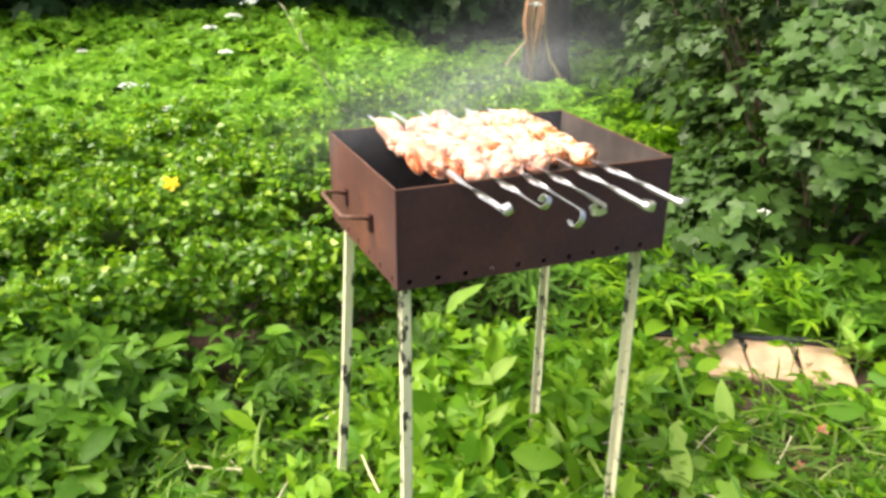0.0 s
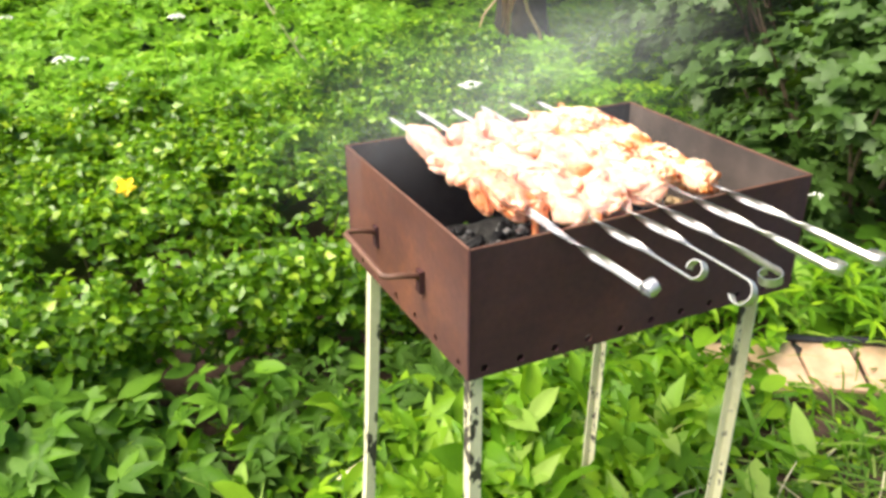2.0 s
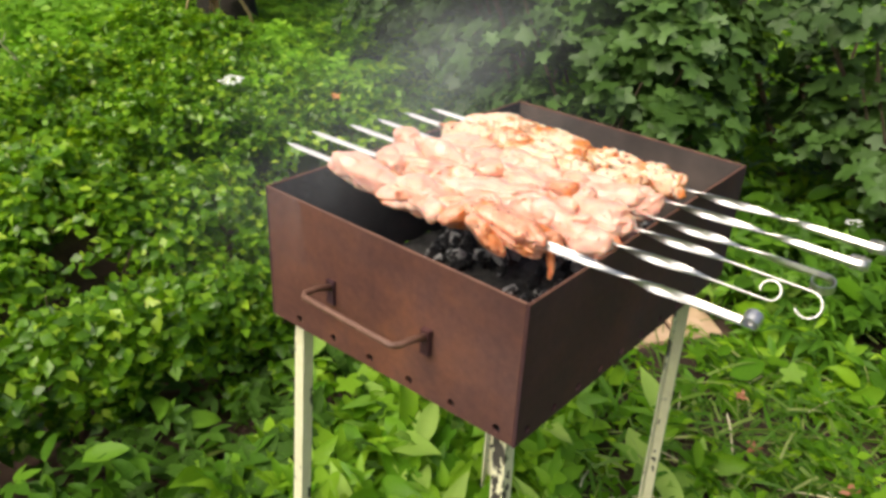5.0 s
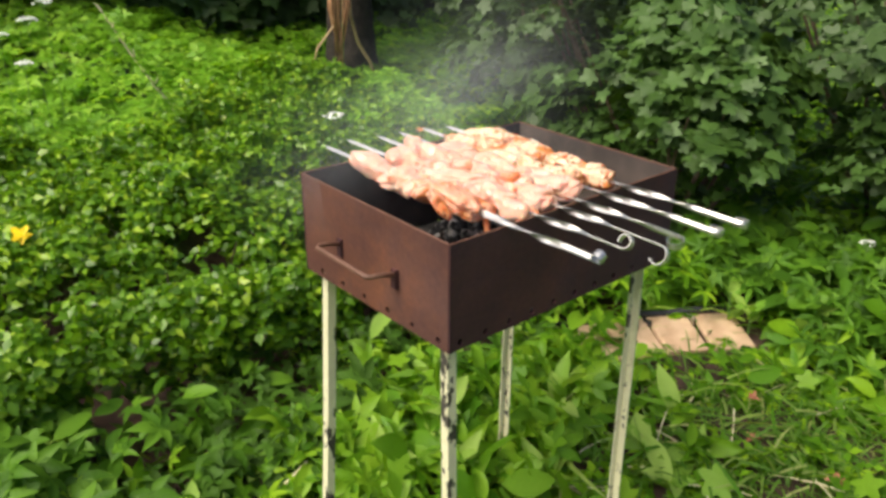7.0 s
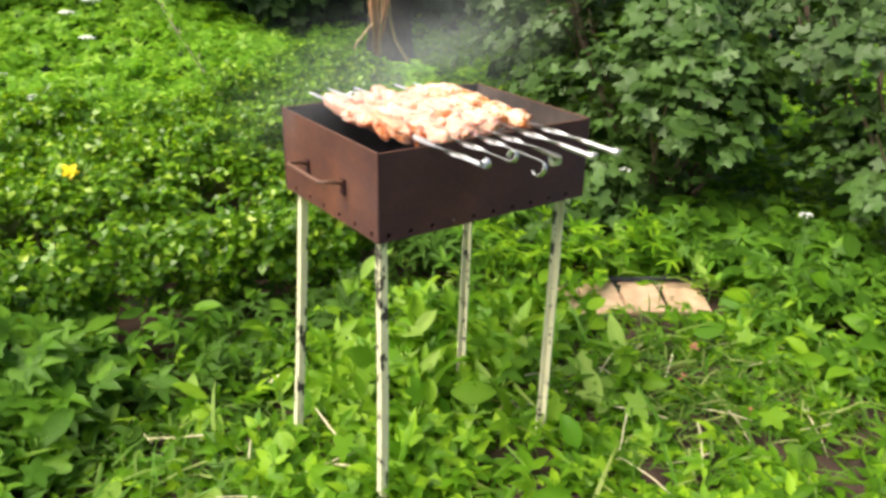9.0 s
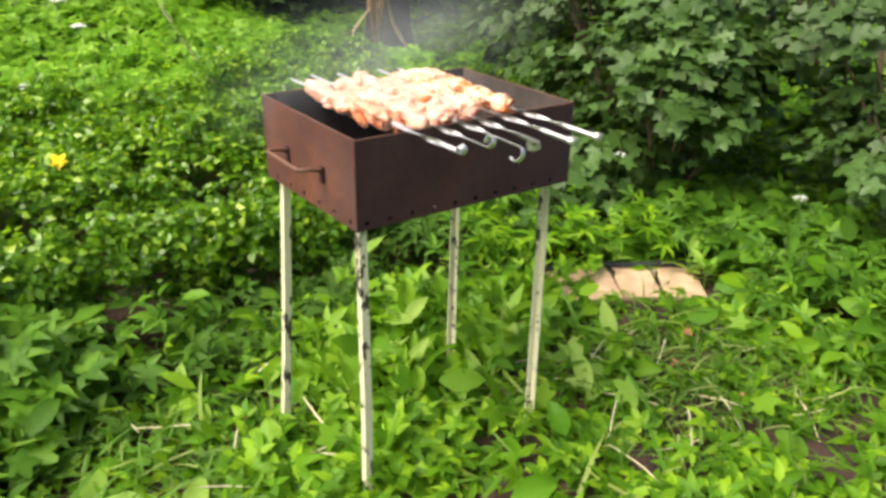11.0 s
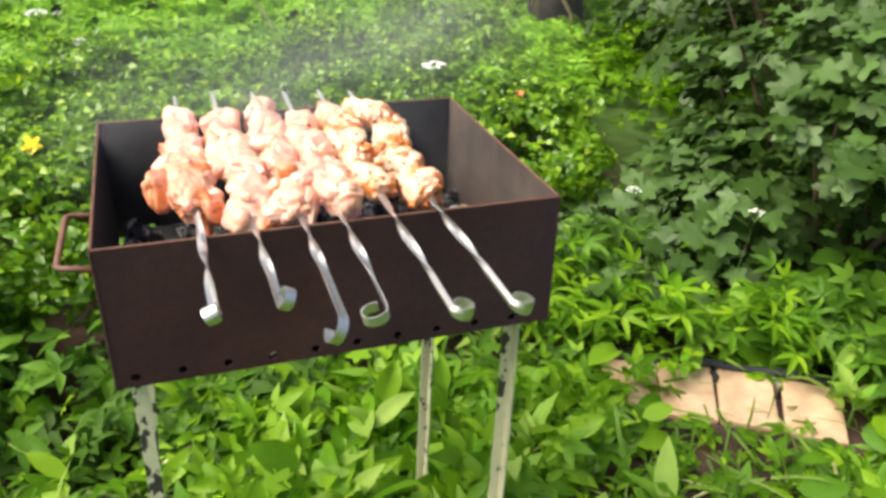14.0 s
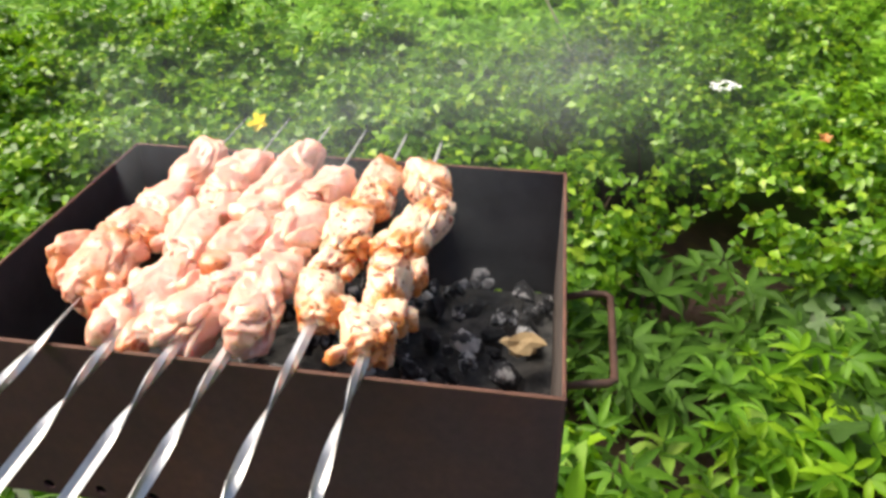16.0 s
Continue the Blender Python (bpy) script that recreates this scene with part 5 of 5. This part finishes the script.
for k, (x, y, nl, s, tl) in enumerate([(0.42, 0.58, 6, 0.95, 0.06), (0.34, 0.37, 5, 0.85, 0.05), (0.77, 0.42, 4, 1.0, 0.08), (0.98, 0.80, 4, 0.95, 0.12), (0.60, 0.66, 5, 0.85, 0.08), (0.24, 0.52, 4, 0.8, 0.06), (1.25, 0.96, 4, 0.9, 0.14), (1.66, 0.16, 4, 0.85, 0.12), (-0.36, 1.00, 3, 0.85, 0.10), (0.50, 0.22, 5, 0.7, 0.04), (0.88, 0.05, 4, 0.8, 0.03)]):
    dock_plant(x, y, nl, s, tl, 160 + k, True)


def umbel(x, y, z, size, seed):
    rr = random.Random(seed)
    g = float(ground_z(x, y))
    p = thing("umbel_flower", "white umbel flower on a thin green stem", "flower", x, y, g, "white umbel flowers")
    h = z - g
    lean = rr.uniform(-0.05, 0.05)
    part("stem", tube([(lean, 0.03, -0.02), (lean * 0.4, 0.012, h * 0.6), (0, 0, h - 0.02)], [0.05 * size, 0.04 * size, 0.03 * size], 5), STEM, p)
    bm = bmesh.new()
    for k in range(40 if size > 0.03 else 18):
        a, r = rr.uniform(0, math.tau), size * math.sqrt(rr.uniform(0.02, 1))
        c = Vector((math.cos(a) * r, math.sin(a) * r, h + 0.012 - 0.35 * r * r / size + rr.uniform(-0.003, 0.003)))
        bmesh.ops.create_icosphere(bm, subdivisions=1, radius=size * rr.uniform(0.11, 0.19), matrix=Matrix.Translation(c) @ Matrix.Diagonal((1, 1, 0.45, 1)))
    head = part("flower_head", bm, PETAL, p, "flat cluster of tiny white flowers")
    for k in range(8):
        a = math.tau * k / 8
        part("ray", tube([(0, 0, h - 0.025), (math.cos(a) * size * 0.7, math.sin(a) * size * 0.7, h + 0.004)], 0.0008, 4), STEM, head)


for k, (x, y, z, s) in enumerate([(-0.22, 2.50, 0.51, 0.040), (0.08, 2.70, 0.71, 0.036), (0.03, 2.80, 0.81, 0.036), (0.14, 2.80, 0.86, 0.040), (0.24, 2.90, 0.91, 0.040), (-0.36, 2.62, 0.60, 0.042), (-0.29, 2.62, 0.59, 0.018), (1.01, 1.92, 0.505, 0.046), (1.56, 0.76, 0.37, 0.023), (1.584, 0.02, 0.42, 0.022), (1.27, 0.92, 0.40, 0.022), (2.35, 3.9, 0.75, 0.05), (-0.55, 3.3, 0.66, 0.03)]):
    umbel(x, y, z, s, 90 + k)

# fallen leaves caught on the bush
def fallen(label, mat, x, y, z, size, m):
    tv, tf = MAPLE
    tv = tv.copy()
    tv[:, 2] += 0.9 * tv[:, 0] ** 2 - 0.5 * (tv[:, 1] - 0.3) ** 2 + 0.06 * np.sin(tv[:, 0] * 19 + tv[:, 1] * 13)
    lf = new("fallen_leaf", mesh_data("fallen_leaf", tv * size, [tuple(int(q) for q in f) for f in tf], mat))
    lf.matrix_world = pose(x, y, z) @ m
    tagged(lf, label, "leaf")


fallen("bright yellow fallen leaf caught on the bush", LEAF_YELLOW, -0.273, 1.47, 0.458, 0.054, pose(0, 0, 0, 66, -28, 15))
fallen("orange brown fallen leaf caught on the bush", LEAF_ORANGE, 1.235, 1.64, 0.455, 0.036, pose(0, 0, 0, 40, 0, -20))
for x, y, z, s, a in ((1.045, -0.251, 0.03, 0.045, 20), (1.277, -0.571, 0.03, 0.05, 130), (1.055, -0.02, 0.028, 0.04, 70), (1.20, 0.10, 0.03, 0.035, 200), (-0.12, 0.44, 0.03, 0.035, 310)):
    fallen("dry reddish brown fallen leaf on the soil", LEAF_DEAD, x, y, z, s, pose(0, 0, 0, 12, 8, a))


# ---- tree trunk with dry straw, far hedge ----
tree = thing("tree", "dark tree trunk with dry straw hanging from it", "tree", 2.66, 4.28, 0)
bm = tube([(0, 0, -0.1), (0.0, 0.0, 0.3), (0.02, 0.03, 0.8), (0.0, 0.05, 1.6), (0.05, 0.05, 3.0)], [0.24, 0.18, 0.15, 0.14, 0.11], 14)
for v in bm.verts:
    v.co += v.co.normalized() * 0.02 * noise.noise(v.co * 9)
part("trunk", bm, BARK, tree, "dark rough trunk", smooth=True)
rs = random.Random(12)
for k in range(13):
    s = (k + rs.uniform(-0.4, 0.4)) / 12
    y0 = -0.26 + rs.uniform(-0.025, 0.025)
    part("straw", tube([(-0.20 + 0.05 * s, y0 + 0.08, 1.25), (-0.335 + 0.16 * s, y0, 0.62), (-0.275 + rs.uniform(-0.03, 0.03), y0 - 0.01, rs.uniform(0.18, 0.36))], [0.008, 0.009, 0.004], 6), STRAW_RED, tree, smooth=True)
part("straw", tube([(-0.18, -0.2, 1.2), (-0.297, -0.26, 0.50), (-0.452, -0.27, 0.36), (-0.50, -0.28, 0.25)], [0.008, 0.009, 0.007, 0.004], 6), STRAW, tree, smooth=True)
part("root", tube([(-0.17, -0.24, 1.1), (-0.165, -0.26, 0.53), (-0.11, -0.26, 0.35), (-0.01, -0.26, 0.20), (0.03, -0.26, 0.02)], [0.010, 0.011, 0.012, 0.012, 0.008], 6), STRAW, tree, "pale hanging root", smooth=True)

n = 3600
d = unit(rng.normal(0, 1, (n, 3)))
cp = d * np.array([1.7, 1.6, 1.1]) * rng.uniform(0.45, 1.0, (n, 1)) + np.array([0.1, 0.1, 3.6])
foliage("crown", [scatter(MAPLE, cp, unit(d + np.array([0, 0, 0.9]) + rng.normal(0, 0.3, (n, 3))), rng.uniform(0.13, 0.22, n))], LEAF_FAR_SHADED, tree, "leafy crown")

n = 9000
ax_, ay_ = rng.uniform(-7, 8, n), rng.uniform(0, 1, n)
az_ = rng.uniform(0.2, 2.6, n)
hy = 5.35 - 0.25 * az_ + 0.5 * waves(ax_, az_, 2.2, 71) + ay_ * 0.6 - 0.03 * ax_
hn = unit(np.stack([rng.normal(0, 0.5, n), np.full(n, -0.6), rng.uniform(0.2, 1.0, n)], 1))
hedge = thing("hedge", "dark green overgrown hedge at the back of the garden", "hedge", 0, 6.5, 0)
fo = foliage("foliage", [scatter(MAPLE, np.stack([ax_, hy - 6.5 + 0.3, az_], 1), hn, rng.uniform(0.12, 0.2, n)), scatter(MAPLE, np.stack([ax_, hy - 6.0, az_], 1), hn, rng.uniform(0.16, 0.28, n))], LEAF_FAR_SHADED, hedge, "dark shaded leaves")
for k in range(14):
    x = -6.5 + k
    part("stem", tube([(x, 0.3, -0.1), (x + 0.1, 0.2, 1.2), (x - 0.1, 0.1, 2.5)], [0.05, 0.04, 0.02], 7), BARK, hedge)

# ---- garden edging ----
edging = thing("garden_edging", "row of tan slabs with a dark rail half hidden in weeds", "edging", 1.10, 0.735, -0.022)
EA, EB = Vector((1.10, 0.735)), Vector((1.66, 0.43))
run = (EB - EA)
ang = math.degrees(math.atan2(run.y, run.x))
wide = run.length / 4
for k in range(4):
    bow = 0.03 * math.sin(math.pi * (k + 0.5) / 4)
    p = EA + run * ((k + 0.5) / 4) - EA
    bm = box_bm(-wide / 2 + 0.007, wide / 2 - 0.007, -0.20, 0.0, -0.012, 0.012, 0.010)
    for vv in bm.verts:
        vv.co.z += 0.004 * noise.noise(vv.co * 30 + Vector((k, 0, 0)))
    ob = part("slab", bm, TILE, edging, smooth=False)
    ob.matrix_basis = pose(p.x + 0.02, p.y + bow, 0.012, 8, 0, ang + (k - 1.5) * -3)
rail = [(run.x * s, run.y * s + 0.03 * math.sin(math.pi * s) + 0.012, 0.030 + 0.004 * math.sin(s * 17)) for s in [j / 16 - 0.02 for j in range(17)]]
part("rail", tube(rail, 0.013, 8), RUBBER, edging, "glossy black edging rail", smooth=True)
for k in range(5):
    s = k / 4
    part("peg", box_bm(run.x * s - 0.005, run.x * s + 0.005, run.y * s - 0.02, run.y * s + 0.012, -0.05, 0.03, 0.002), STEEL if k in (1, 3) else RUBBER, edging)

# ---- dry stems ----
rd = random.Random(77)
dry = thing("dead_weed", "pale dead weed stalk arching over the bush", "weed", 0.60, 2.34, 0.20)
part("stalk", tube([(0.03, 0, 0.0), (-0.03, 0, 0.22), (-0.08, 0, 0.32), (-0.15, 0.01, 0.44), (-0.21, 0.01, 0.55), (-0.26, 0.02, 0.65), (-0.31, 0.02, 0.75)], [0.005, 0.0055, 0.005, 0.005, 0.0045, 0.004, 0.003], 6), DRYSTEM, dry)
for k in range(9):
    s = k / 8
    x, h = -0.05 - 0.25 * s, 0.26 + 0.47 * s
    part("husk", tube([(x, 0.01 * s, h), (x + rd.uniform(-0.03, 0.03), 0.01 * s + 0.01, h + 0.03)], [0.004, 0.0015], 4), DRYSTEM, dry)
s = np.concatenate([rng.uniform(0.12, 0.34, 14), rng.uniform(0.50, 0.66, 12), rng.uniform(0.86, 0.98, 8)])
lp = np.stack([-0.04 - 0.26 * s, rng.uniform(-0.05, 0.0, len(s)), 0.25 + 0.48 * s], 1) + rng.normal(0, 0.018, (len(s), 3))
foliage("leaf_sprays", [scatter(FERNY, lp, unit(np.stack([rng.normal(0, 0.5, len(s)), rng.normal(-0.7, 0.4, len(s)), np.ones(len(s))], 1)), rng.uniform(0.05, 0.09, len(s)))], LEAF_MEADOW, dry, "green leaves grown over the dead stalk")
stick = thing("dry_stick", "pale dry stick lying among the weeds", "stick", -0.05, 0.576, 0.0)
part("stalk", tube([(-0.04, 0.0, 0.01), (0.0, 0.0, 0.045), (0.05, -0.004, 0.075), (0.095, -0.008, 0.105)], [0.003, 0.004, 0.0035, 0.002], 6), DRYSTEM, stick, smooth=True)
stalk = thing("dry_stalk", "short pale knotted stalk standing in the weeds", "stalk", -0.545, 0.665, 0.0)
part("stalk", tube([(-0.006, 0, -0.02), (0, 0, 0.04), (0.008, 0, 0.07), (0.004, 0, 0.10), (0.016, 0, 0.125)], [0.005, 0.006, 0.004, 0.006, 0.003], 7), DRYSTEM, stalk, smooth=True)
LITTER = [tuple((0.06 * s, 0.003 * math.sin(2 * s + k), 0.004 * math.cos(2 * s + k)) for s in (-1, -0.4, 0.3, 1)) for k in range(3)]
litter_meshes = [bm_mesh("cut_stem", tube(pp, [0.0013, 0.0015, 0.0013, 0.0008], 5), DRYSTEM) for pp in LITTER]
for k in range(46):
    if k < 20:
        x, y = rd.uniform(-0.7, 0.15), rd.uniform(0.1, 0.6)
    else:
        x, y = rd.uniform(0.5, 1.5), rd.uniform(-0.4, 0.35)
    ob = new("cut_stem", litter_meshes[k % 3])
    ob.matrix_world = pose(x, y, float(ground_z(x, y)) + rd.uniform(0.02, 0.06), rd.uniform(-20, 20), rd.uniform(-20, 20), rd.uniform(0, 360)) @ Matrix.Scale(rd.uniform(0.7, 1.8), 4)
    tagged(ob, "pale cut dry stem lying on the weeds", "stem", "cut dry stems")
